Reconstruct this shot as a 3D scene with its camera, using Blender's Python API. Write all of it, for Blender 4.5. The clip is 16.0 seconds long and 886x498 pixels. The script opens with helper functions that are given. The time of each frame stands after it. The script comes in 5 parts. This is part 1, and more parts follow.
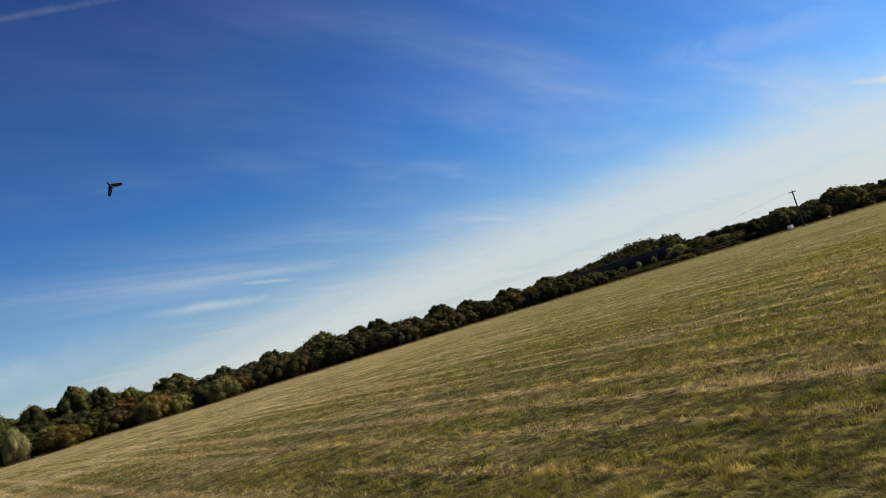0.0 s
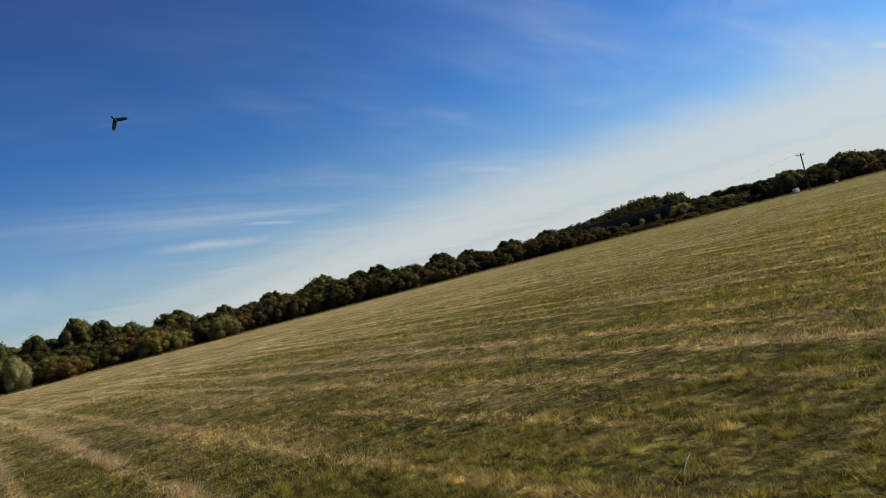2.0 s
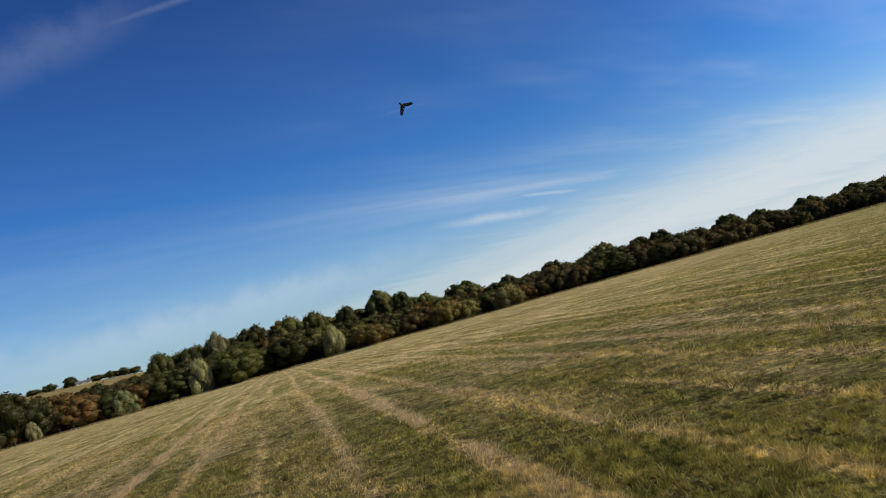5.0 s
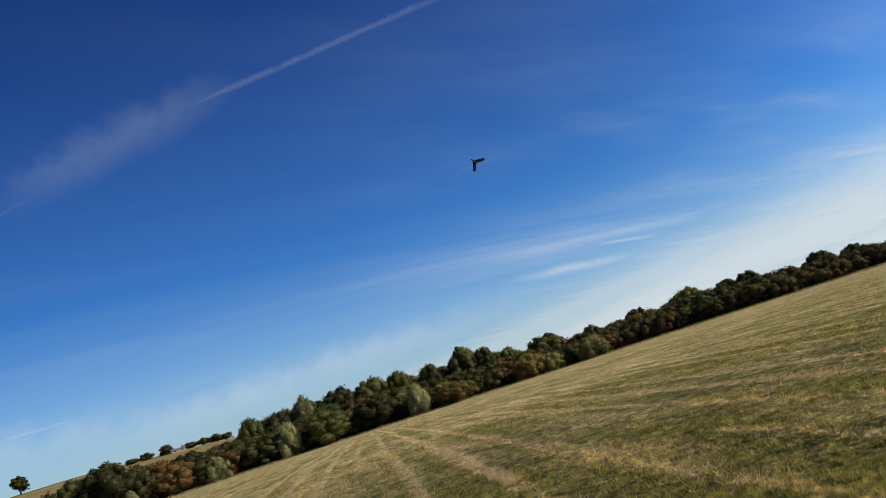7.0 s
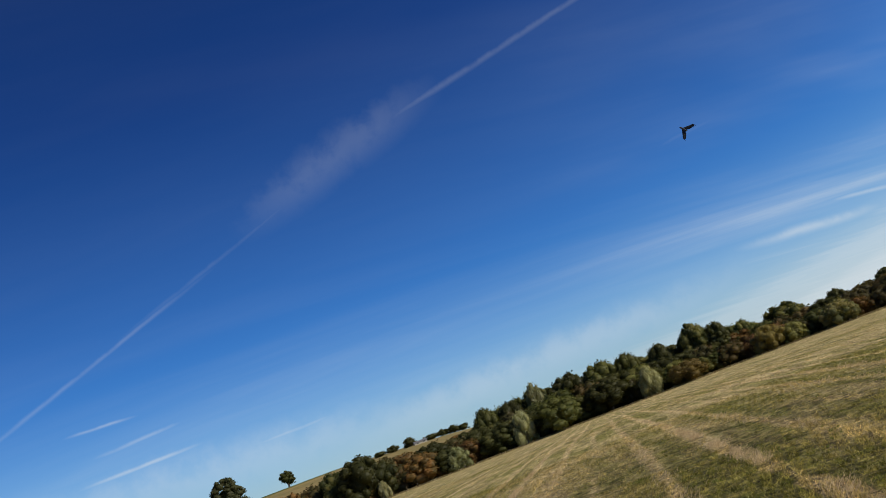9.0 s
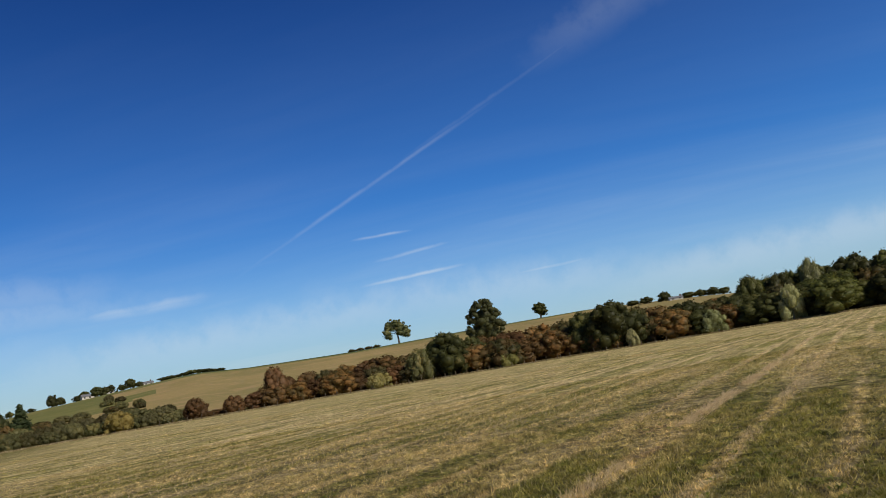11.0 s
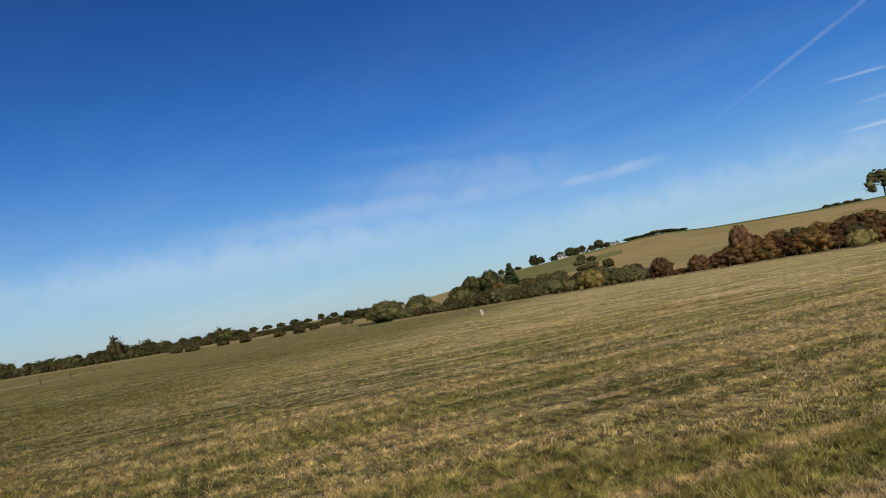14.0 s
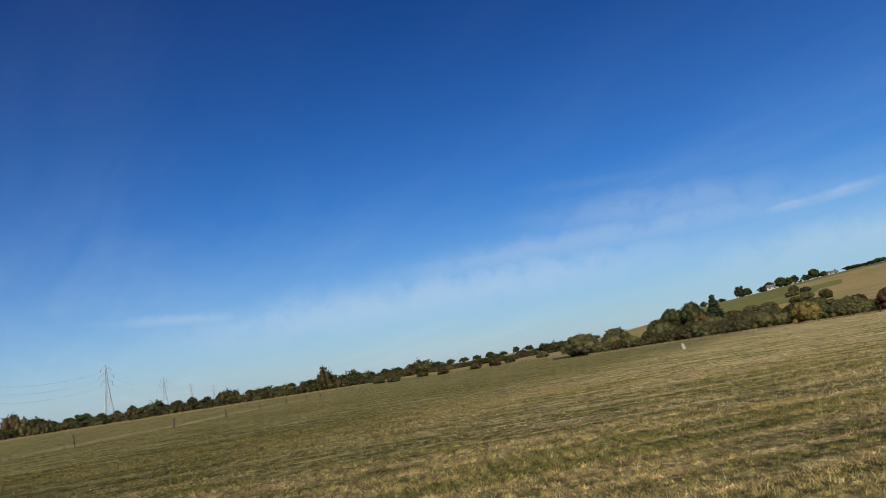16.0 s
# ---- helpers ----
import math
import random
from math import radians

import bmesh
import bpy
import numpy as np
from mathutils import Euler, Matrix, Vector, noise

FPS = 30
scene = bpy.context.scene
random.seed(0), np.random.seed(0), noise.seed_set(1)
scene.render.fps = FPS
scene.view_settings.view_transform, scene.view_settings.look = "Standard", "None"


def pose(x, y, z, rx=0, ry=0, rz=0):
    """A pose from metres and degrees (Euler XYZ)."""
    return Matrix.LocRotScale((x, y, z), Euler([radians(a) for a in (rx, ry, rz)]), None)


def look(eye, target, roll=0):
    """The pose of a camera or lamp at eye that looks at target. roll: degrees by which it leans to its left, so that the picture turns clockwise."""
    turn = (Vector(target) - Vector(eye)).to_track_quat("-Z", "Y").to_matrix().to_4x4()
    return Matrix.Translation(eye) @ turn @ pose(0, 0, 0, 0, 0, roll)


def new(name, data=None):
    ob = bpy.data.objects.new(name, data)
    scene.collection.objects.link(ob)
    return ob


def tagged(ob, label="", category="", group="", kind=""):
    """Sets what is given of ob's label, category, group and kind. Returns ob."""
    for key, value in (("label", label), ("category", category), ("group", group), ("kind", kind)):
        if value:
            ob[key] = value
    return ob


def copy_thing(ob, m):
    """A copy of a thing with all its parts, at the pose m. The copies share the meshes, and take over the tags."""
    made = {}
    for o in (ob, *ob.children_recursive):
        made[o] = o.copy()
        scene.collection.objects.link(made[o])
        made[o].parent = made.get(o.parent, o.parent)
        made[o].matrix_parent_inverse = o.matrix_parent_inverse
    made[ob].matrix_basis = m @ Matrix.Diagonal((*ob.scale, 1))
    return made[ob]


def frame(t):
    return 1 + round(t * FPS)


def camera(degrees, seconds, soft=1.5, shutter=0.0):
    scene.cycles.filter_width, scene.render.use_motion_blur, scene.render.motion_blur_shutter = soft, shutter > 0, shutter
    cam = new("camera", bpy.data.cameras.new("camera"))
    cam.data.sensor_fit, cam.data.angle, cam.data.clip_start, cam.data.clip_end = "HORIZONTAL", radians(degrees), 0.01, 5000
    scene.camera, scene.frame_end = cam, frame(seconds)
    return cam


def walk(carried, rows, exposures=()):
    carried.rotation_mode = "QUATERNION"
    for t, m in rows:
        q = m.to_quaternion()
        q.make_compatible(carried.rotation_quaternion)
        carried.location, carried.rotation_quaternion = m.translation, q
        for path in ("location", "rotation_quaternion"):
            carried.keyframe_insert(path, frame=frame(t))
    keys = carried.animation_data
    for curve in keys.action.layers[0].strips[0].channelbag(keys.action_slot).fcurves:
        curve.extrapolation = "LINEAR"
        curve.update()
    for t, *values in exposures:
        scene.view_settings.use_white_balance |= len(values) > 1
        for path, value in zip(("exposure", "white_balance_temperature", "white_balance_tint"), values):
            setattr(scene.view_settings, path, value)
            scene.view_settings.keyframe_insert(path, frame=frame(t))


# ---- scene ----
cam = camera(58.5, 16.0, soft=0.75)
# seconds, eye (m), turn (degrees)
PATH = [
    (0.0, 0.04, 0.091, 1.65, 95.32, 16.67, -21.98),
    (0.5, 0.047, 0.088, 1.65, 93.46, 15.9, -27.16),
    (1.0, 0.047, 0.088, 1.65, 92.2, 15.39, -27.49),
    (1.5, 0.044, 0.09, 1.65, 91.82, 15.1, -25.63),
    (2.0, 0.038, 0.092, 1.65, 91.61, 14.26, -21.95),
    (2.5, 0.03, 0.095, 1.65, 91.74, 13.41, -16.78),
    (3.0, 0.021, 0.098, 1.65, 91.34, 12.97, -11.94),
    (3.5, 0.014, 0.099, 1.65, 92.71, 13.63, -7.32),
    (4.0, 0.009, 0.099, 1.65, 93.57, 14.45, -4.49),
    (4.2, 0.007, 0.1, 1.65, 93.96, 15.05, -3.23),
    (6.3, 0.002, 0.099, 1.65, 96.92, 16.14, 1.06),
    (6.5, 0.0, 0.099, 1.65, 98.21, 16.69, 2.21),
    (7.0, -0.003, 0.098, 1.65, 100.51, 17.86, 5.15),
    (7.5, -0.009, 0.098, 1.65, 102.34, 18.52, 8.99),
    (8.0, -0.016, 0.096, 1.65, 104.12, 18.99, 14.07),
    (8.5, -0.023, 0.094, 1.65, 105.19, 21.82, 19.73),
    (8.7, -0.025, 0.094, 1.65, 105.37, 21.68, 20.8),
    (10.8, -0.059, 0.079, 1.65, 99.21, 9.34, 38.41),
    (11.0, -0.062, 0.077, 1.65, 98.48, 9.38, 40.34),
    (11.5, -0.07, 0.071, 1.65, 96.33, 8.81, 45.55),
    (12.0, -0.076, 0.064, 1.65, 93.43, 8.97, 50.42),
    (12.5, -0.082, 0.057, 1.65, 91.18, 8.31, 55.73),
    (13.0, -0.088, 0.047, 1.65, 90.75, 8.38, 61.85),
    (13.5, -0.092, 0.039, 1.65, 92.97, 9.1, 67.33),
    (14.0, -0.095, 0.03, 1.65, 93.87, 9.21, 73.21),
    (14.5, -0.098, 0.02, 1.65, 93.46, 9.34, 79.08),
    (15.0, -0.099, 0.011, 1.65, 91.98, 9.64, 83.76),
    (15.5, -0.1, 0.006, 1.65, 93.32, 9.45, 87.03),
    (16.0, -0.099, 0.007, 1.65, 98.45, 8.64, 87.35),
]
# seconds, stops, white balance
LIGHT_METER = [(0.0, -0.12, 6900, 10), (1.0, -0.16, 7000, 10), (2.0, -0.22, 6950, 10), (3.0, -0.16, 6800, 10), (4.0, -0.10, 6700, 10), (6.5, -0.05, 6500, 10),
               (8.5, -0.08, 6450, 10), (11.0, -0.02, 6500, 10), (13.0, 0.04, 6500, 10), (14.5, -0.06, 6400, 10), (15.25, -0.10, 6300, 10), (16.0, -0.05, 6300, 10)]
walk(cam, [(t, pose(*row)) for t, *row in PATH], LIGHT_METER)

# ---------------------------------------------------------------- light
SUN_AZ, SUN_EL = 98.0, 33.0     # compass from +y towards +x, height
world = bpy.data.worlds.new("world")
scene.world = world
world.use_nodes = True
scene.view_settings.exposure = 0.0


class Nodes:
    """Small helper to chain shader nodes."""

    def __init__(self, tree):
        self.t = tree
        tree.nodes.clear()

    def add(self, kind):
        return self.t.nodes.new(kind)

    def put(self, sock, value):
        if isinstance(value, bpy.types.NodeSocket):
            self.t.links.new(value, sock)
        elif value is not None:
            sock.default_value = value

    def math(self, op, a, b=None, c=None, clamp=False):
        n = self.add("ShaderNodeMath")
        n.operation, n.use_clamp = op, clamp
        for s, v in zip(n.inputs, (a, b, c)):
            self.put(s, v)
        return n.outputs[0]

    def vec(self, op, a, b=None):
        n = self.add("ShaderNodeVectorMath")
        n.operation = op
        self.put(n.inputs[0], a)
        if b is not None:
            if op == "SCALE":
                self.put(n.inputs["Scale"], b)
            else:
                self.put(n.inputs[1], b)
        return n.outputs["Value"] if op in ("DOT_PRODUCT", "LENGTH") else n.outputs["Vector"]

    def mix(self, f, a, b, blend="MIX"):
        n = self.add("ShaderNodeMix")
        n.data_type, n.blend_type = "RGBA", blend
        self.put(n.inputs[0], f)
        self.put(n.inputs[6], a)
        self.put(n.inputs[7], b)
        return n.outputs[2]

    def ramp(self, f, lo, hi, a=0.0, b=1.0):
        n = self.add("ShaderNodeMapRange")
        n.interpolation_type = "SMOOTHSTEP"
        for s, v in zip(n.inputs, (f, lo, hi, a, b)):
            self.put(s, v)
        return n.outputs[0]

    def noise(self, vector, scale, detail=3.0, rough=0.55, distort=0.0):
        n = self.add("ShaderNodeTexNoise")
        self.put(n.inputs["Vector"], vector)
        self.put(n.inputs["Scale"], scale)
        self.put(n.inputs["Detail"], detail)
        self.put(n.inputs["Roughness"], rough)
        self.put(n.inputs["Distortion"], distort)
        return n.outputs[0]

    def xyz(self, x, y, z=0.0):
        n = self.add("ShaderNodeCombineXYZ")
        for s, v in zip(n.inputs, (x, y, z)):
            self.put(s, v)
        return n.outputs[0]


def way(az, el):
    a, e = radians(az), radians(el)
    return Vector((math.sin(a) * math.cos(e), math.cos(a) * math.cos(e), math.sin(e)))


def spot(az, r, z=0.0):
    a = radians(az)
    return Vector((math.sin(a) * r, math.cos(a) * r, z))


def build_world():
    n = Nodes(world.node_tree)
    co = n.add("ShaderNodeTexCoord").outputs["Generated"]
    sky = n.add("ShaderNodeTexSky")
    sky.sky_type, sky.sun_disc = "NISHITA", False
    sky.sun_elevation, sky.sun_rotation = radians(SUN_EL), radians(SUN_AZ)
    sky.altitude, sky.air_density, sky.dust_density, sky.ozone_density = 0.0, 1.0, 0.35, 4.0
    hsv = n.add("ShaderNodeHueSaturation")
    n.put(hsv.inputs["Hue"], SKY_HUE)
    n.put(hsv.inputs["Saturation"], SKY_SAT)
    n.put(hsv.inputs["Color"], sky.outputs[0])
    sep = n.add("ShaderNodeSeparateXYZ")
    n.put(sep.inputs[0], co)
    x, y, z = sep.outputs
    # deep clear blue overhead
    deep = n.add("ShaderNodeValToRGB")
    n.put(deep.inputs[0], z)
    ramp = deep.color_ramp
    ramp.elements[0].position, ramp.elements[0].color = 0.0, (0.57, 0.70, 0.83, 1)
    ramp.elements[1].position, ramp.elements[1].color = 1.0, (0.050, 0.135, 0.312, 1)
    for at, tone in ((0.10, (0.45, 0.67, 0.91, 1)), (0.22, (0.275, 0.545, 0.865, 1)), (0.50, (0.132, 0.288, 0.575, 1))):
        ramp.elements.new(at).color = tone
    blue = n.mix(1.0, hsv.outputs[0], deep.outputs[0], "MULTIPLY")
    towards = n.vec("DOT_PRODUCT", co, tuple(way(62, 25)))
    sunward = n.math("ADD", n.ramp(towards, -0.75, 0.6, 0.80, 1.12), n.ramp(towards, 0.66, 1.0, 0.0, 0.32))
    blue = n.vec("SCALE", blue, sunward)
    # high cirrus: noise on a flat sheet overhead, drawn out along one direction
    up = n.math("ADD", n.math("MAXIMUM", z, 0.0), 0.09)
    px_, py_ = n.math("DIVIDE", x, up), n.math("DIVIDE", y, up)
    ca, sa = math.cos(radians(28)), math.sin(radians(28))
    u = n.math("ADD", n.math("MULTIPLY", px_, ca), n.math("MULTIPLY", py_, sa))
    v = n.math("SUBTRACT", n.math("MULTIPLY", py_, ca), n.math("MULTIPLY", px_, sa))
    sheet = n.noise(n.xyz(n.math("MULTIPLY", u, 0.22), n.math("MULTIPLY", v, 0.75)), 1.0, 5.0, 0.55, 0.4)
    fine = n.noise(n.xyz(n.math("MULTIPLY", u, 0.7), n.math("MULTIPLY", v, 3.2)), 1.0, 5.0, 0.6, 0.6)
    veil = n.math("MULTIPLY", n.ramp(sheet, 0.40, 0.66), n.ramp(fine, 0.25, 0.8, 0.35, 1.0))
    side = n.ramp(n.vec("DOT_PRODUCT", co, tuple(way(50, 6))), 0.45, 0.98, 0.14, 1.0)
    low = n.ramp(z, 0.06, 0.34, 1.0, 0.20)
    cirrus = n.math("MULTIPLY", n.math("MULTIPLY", veil, side), n.math("MULTIPLY", low, 0.92))
    # pale haze that thickens towards the horizon and the sun
    haze = n.math("POWER", n.ramp(z, -0.02, 0.24, 1.0, 0.0), 1.4)
    haze = n.math("MULTIPLY", haze, n.ramp(n.vec("DOT_PRODUCT", co, tuple(way(60, 0))), 0.30, 1.0, 0.36, 0.68))
    # a bank of thin cirrus that climbs from the hedge towards the sun
    pole = way(4, 4.4).cross(way(45, 7.3)).normalized()
    pole = -pole if pole.z < 0 else pole
    under = n.math("ADD", n.vec("DOT_PRODUCT", co, tuple(pole)), n.math("MULTIPLY", n.math("SUBTRACT", fine, 0.5), 0.05))
    bank = n.ramp(under, -0.055, 0.022, 1.0, 0.0)
    bank = n.math("MULTIPLY", bank, n.ramp(n.vec("DOT_PRODUCT", co, tuple(way(46, 0))), 0.30, 0.88, 0.0, 0.82))
    along = n.math("ADD", n.math("MULTIPLY", u, 0.25), n.math("MULTIPLY", v, 0.0))
    wisp = n.noise(n.xyz(along, n.math("MULTIPLY", under, 26.0), 5.0), 1.0, 5.0, 0.6, 0.5)
    bank = n.math("MULTIPLY", bank, n.math("MULTIPLY", n.ramp(fine, 0.2, 0.75, 0.80, 1.0), n.ramp(wisp, 0.32, 0.62, 0.52, 1.0)))
    blue = n.mix(haze, blue, HAZE)
    cover = n.math("MAXIMUM", cirrus, bank)
    # condensation trails: thin bands along great circles, each between two ends
    for a0, e0, a1, e1, wide, much in TRAILS:
        p, q = way(a0, e0), way(a1, e1)
        normal = p.cross(q).normalized()
        mid = (p + q).normalized()
        along = normal.cross(mid).normalized()
        half = math.sin(p.angle(q) / 2)
        off = n.math("DIVIDE", n.vec("DOT_PRODUCT", co, tuple(normal)), wide)
        rag = n.noise(co, 26.0, 4.0, 0.6)
        off = n.math("ADD", off, n.math("MULTIPLY", n.math("SUBTRACT", rag, 0.5), 1.6))
        line = n.math("POWER", 2.718, n.math("MULTIPLY", n.math("MULTIPLY", off, off), -1.0))
        span = n.math("ABSOLUTE", n.math("DIVIDE", n.vec("DOT_PRODUCT", co, tuple(along)), half))
        ends = n.ramp(span, 0.25, 1.35, 1.0, 0.0)
        front = n.math("GREATER_THAN", n.vec("DOT_PRODUCT", co, tuple(mid)), 0.0)
        m = n.math("MULTIPLY", n.math("MULTIPLY", line, ends), n.math("MULTIPLY", front, much))
        cover = n.math("MAXIMUM", cover, n.math("MULTIPLY", m, n.ramp(rag, 0.25, 0.6, 0.5, 1.0)))
    colour = n.mix(n.math("MINIMUM", cover, 0.97), blue, CLOUD)
    bg = n.add("ShaderNodeBackground")
    n.put(bg.inputs["Color"], colour)
    n.put(bg.inputs["Strength"], SKY_POWER)
    out = n.add("ShaderNodeOutputWorld")
    n.put(out.inputs[0], bg.outputs[0])


SKY_HUE, SKY_SAT, SKY_POWER = 0.5, 1.15, 0.12
CLOUD = (6.0, 6.5, 6.8, 1.0)
HAZE = (4.0, 5.2, 6.7, 1.0)
# from azimuth, height to azimuth, height (degrees), width, density
TRAILS = [
    (-23.9, 22.9, 13.1, 26.9, 0.004, 0.1),
    (-30.8, 20.3, -13.3, 25.3, 0.024, 0.09),
    (-41.5, 14.9, -19.5, 23.6, 0.0026, 0.055),
    (-52.5, 9.2, -34.5, 17.8, 0.0024, 0.13),
    (-45.3, 10.0, -41.2, 10.1, 0.0016, 0.3),
    (-43.9, 8.2, -38.5, 8.8, 0.0022, 0.25),
    (-45.2, 6.6, -37.8, 7.0, 0.0022, 0.45),
    (-34.6, 5.7, -28.6, 5.9, 0.0022, 0.3),
    (-64.9, 6.9, -56.0, 7.5, 0.005, 0.3),
    (-72.0, 6.9, -68.3, 7.7, 0.0019, 0.25),
    (2.7, 6.2, 10.9, 5.2, 0.005, 0.45),
    (8.4, 6.8, 13.0, 5.9, 0.0022, 0.35),
    (52.3, 7.2, 60.0, 5.0, 0.0048, 1.2),
    (40.1, 12.8, 55.7, 10.9, 0.02, 0.18),
    (-98.3, 5.5, -87.5, 4.9, 0.0055, 0.24),
    (-110.8, 6.2, -99.4, 5.4, 0.0077, 0.24),
    (-64.6, 6.8, -56.2, 7.3, 0.006, 0.25),
    (-0.3, 14.9, 6.3, 15.0, 0.003, 0.05),
    (-79.8, 11.5, -65.1, 10.7, 0.008, 0.05),
    (-77.6, 9.8, -62.2, 9.0, 0.012, 0.12),
    (-81.0, 9.4, -68.6, 8.9, 0.010, 0.09),
    (-76.2, 8.2, -61.0, 7.3, 0.007, 0.1),
    (-79.3, 9.0, -61.1, 8.3, 0.020, 0.17),
    (-108.0, 4.2, -66.0, 5.4, 0.026, 0.3),
    (-92.0, 6.6, -58.0, 7.4, 0.016, 0.22),
    (-72.0, 3.6, -34.0, 5.2, 0.022, 0.25),
    (-50.0, 5.6, -22.0, 4.2, 0.024, 0.24),
    (-30.0, 3.6, 2.0, 4.6, 0.02, 0.28),
]
build_world()

sun = new("sun", bpy.data.lights.new("sun", "SUN"))
sun.data.energy, sun.data.angle, sun.data.color = 5.0, radians(0.6), (1.0, 0.93, 0.80)
sun.matrix_world = look(way(SUN_AZ, SUN_EL) * 100, (0, 0, 0))
tagged(sun, "low autumn sun", "sun", kind="structure")


# ---------------------------------------------------------------- materials
def material(name):
    m = bpy.data.materials.new(name)
    m.use_nodes = True
    return m, Nodes(m.node_tree)


def finish(n, shader):
    out = n.add("ShaderNodeOutputMaterial")
    n.put(out.inputs[0], shader)


def principled(n, colour, rough=0.8, metal=0.0, bump=None, depth=0.02, spec=0.3):
    b = n.add("ShaderNodeBsdfPrincipled")
    n.put(b.inputs["Base Color"], colour)
    n.put(b.inputs["Roughness"], rough)
    n.put(b.inputs["Metallic"], metal)
    n.put(b.inputs["Specular IOR Level"], spec)
    if bump is not None:
        k = n.add("ShaderNodeBump")
        n.put(k.inputs["Height"], bump)
        n.put(k.inputs["Distance"], depth)
        n.put(b.inputs["Normal"], k.outputs[0])
    return b.outputs[0]


ROW_AZ = -11.0      # direction of the mown rows


def meadow(n):
    """Colour of the mown meadow at a place: olive sward, straw along the rows, bare and green patches."""
    p = n.add("ShaderNodeNewGeometry").outputs["Position"]
    s = n.add("ShaderNodeSeparateXYZ")
    n.put(s.inputs[0], p)
    x, y, _ = s.outputs
    ca, sa = math.cos(radians(ROW_AZ)), math.sin(radians(ROW_AZ))
    u = n.math("SUBTRACT", n.math("MULTIPLY", x, ca), n.math("MULTIPLY", y, sa))
    v = n.math("ADD", n.math("MULTIPLY", x, sa), n.math("MULTIPLY", y, ca))
    rows = n.noise(n.xyz(n.math("MULTIPLY", u, 0.62), n.math("MULTIPLY", v, 0.12)), 1.0, 3.0, 0.5, 0.25)
    broad = n.noise(n.xyz(n.math("MULTIPLY", u, 0.12), n.math("MULTIPLY", v, 0.05), 3.0), 1.0, 3.0, 0.5)
    patch = n.noise(p, 0.55, 5.0, 0.65)
    tuft = n.noise(p, 2.2, 5.0, 0.72)
    fine = n.noise(p, 34.0, 3.0, 0.7)
    # narrow straw rows left by the mower, a little over a metre apart
    def swing(ku, kv, shift, much):
        a = n.math("ADD", n.math("MULTIPLY", u, ku), n.math("MULTIPLY", v, kv))
        return n.math("MULTIPLY", n.math("SINE", n.math("ADD", a, shift)), much)
    wander = n.math("ADD", swing(0.35, 0.045, 0.0, 0.45), swing(-0.2, 0.11, 1.7, 0.35))
    wave = n.math("COSINE", n.math("ADD", n.math("MULTIPLY", n.math("SUBTRACT", u, 2.1), 4.488), wander))
    strong = n.math("ADD", n.math("ADD", swing(1.122, 0.0, -0.785, 0.36), swing(2.3, 0.15, 2.0, 0.16)), 0.52)
    strip = n.math("MULTIPLY", n.math("POWER", n.math("MAXIMUM", wave, 0.0), 4.0), strong)
    strip = n.math("MULTIPLY", strip, n.ramp(n.noise(p, 0.75, 4.0, 0.65), 0.34, 0.62, 0.25, 1.25))
    near_rows = n.ramp(n.math("ABSOLUTE", n.math("SUBTRACT", u, 1.0)), 12.0, 34.0, 0.50, 0.30)
    strip = n.math("MULTIPLY", strip, near_rows)
    straw = n.math("ADD", n.math("MULTIPLY", rows, 0.52), n.math("MULTIPLY", broad, 0.20))
    straw = n.math("ADD", straw, strip)
    straw = n.math("ADD", straw, n.math("MULTIPLY", patch, 0.16))
    straw = n.math("ADD", straw, n.math("MULTIPLY", tuft, 0.22))
    # drier towards the hill, greener towards the viaduct
    straw = n.math("ADD", straw, n.ramp(n.vec("DOT_PRODUCT", p, tuple(way(-62, 0))), -14.0, 20.0, -0.055, 0.05))
    amount = n.ramp(straw, 0.51, 0.72)
    green = n.mix(n.ramp(patch, 0.40, 0.60), (0.110, 0.110, 0.025, 1), (0.200, 0.180, 0.046, 1))
    # greener towards the far side
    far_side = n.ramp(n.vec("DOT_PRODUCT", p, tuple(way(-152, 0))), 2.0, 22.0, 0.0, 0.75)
    green = n.mix(far_side, green, (0.070, 0.074, 0.016, 1))
    green = n.mix(n.ramp(tuft, 0.35, 0.7), green, (0.252, 0.208, 0.068, 1))
    dry = n.mix(n.ramp(fine, 0.35, 0.7), (0.40, 0.278, 0.124, 1), (0.60, 0.46, 0.245, 1))
    rust = n.ramp(n.noise(p, 0.8, 3.0, 0.6), 0.54, 0.70)
    dry = n.mix(n.math("MULTIPLY", rust, 0.65), dry, (0.235, 0.135, 0.075, 1))
    colour = n.mix(n.math("MULTIPLY", amount, n.math("SUBTRACT", 0.85, n.math("MULTIPLY", far_side, 0.6))), green, dry)
    # dark specks in the colour stand in for the shaded gaps between tufts
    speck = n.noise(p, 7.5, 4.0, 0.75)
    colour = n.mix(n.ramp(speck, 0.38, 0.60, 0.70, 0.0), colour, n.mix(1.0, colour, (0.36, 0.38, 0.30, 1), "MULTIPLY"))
    # the colour also gets darker towards the far side
    colour = n.mix(far_side, colour, n.mix(1.0, colour, (0.50, 0.52, 0.38, 1), "MULTIPLY"))
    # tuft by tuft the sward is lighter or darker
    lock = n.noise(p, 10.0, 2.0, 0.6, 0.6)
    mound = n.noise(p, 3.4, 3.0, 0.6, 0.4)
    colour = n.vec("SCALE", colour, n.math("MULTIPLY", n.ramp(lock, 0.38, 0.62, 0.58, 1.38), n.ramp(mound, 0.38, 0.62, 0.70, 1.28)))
    return colour, amount, tuft, fine


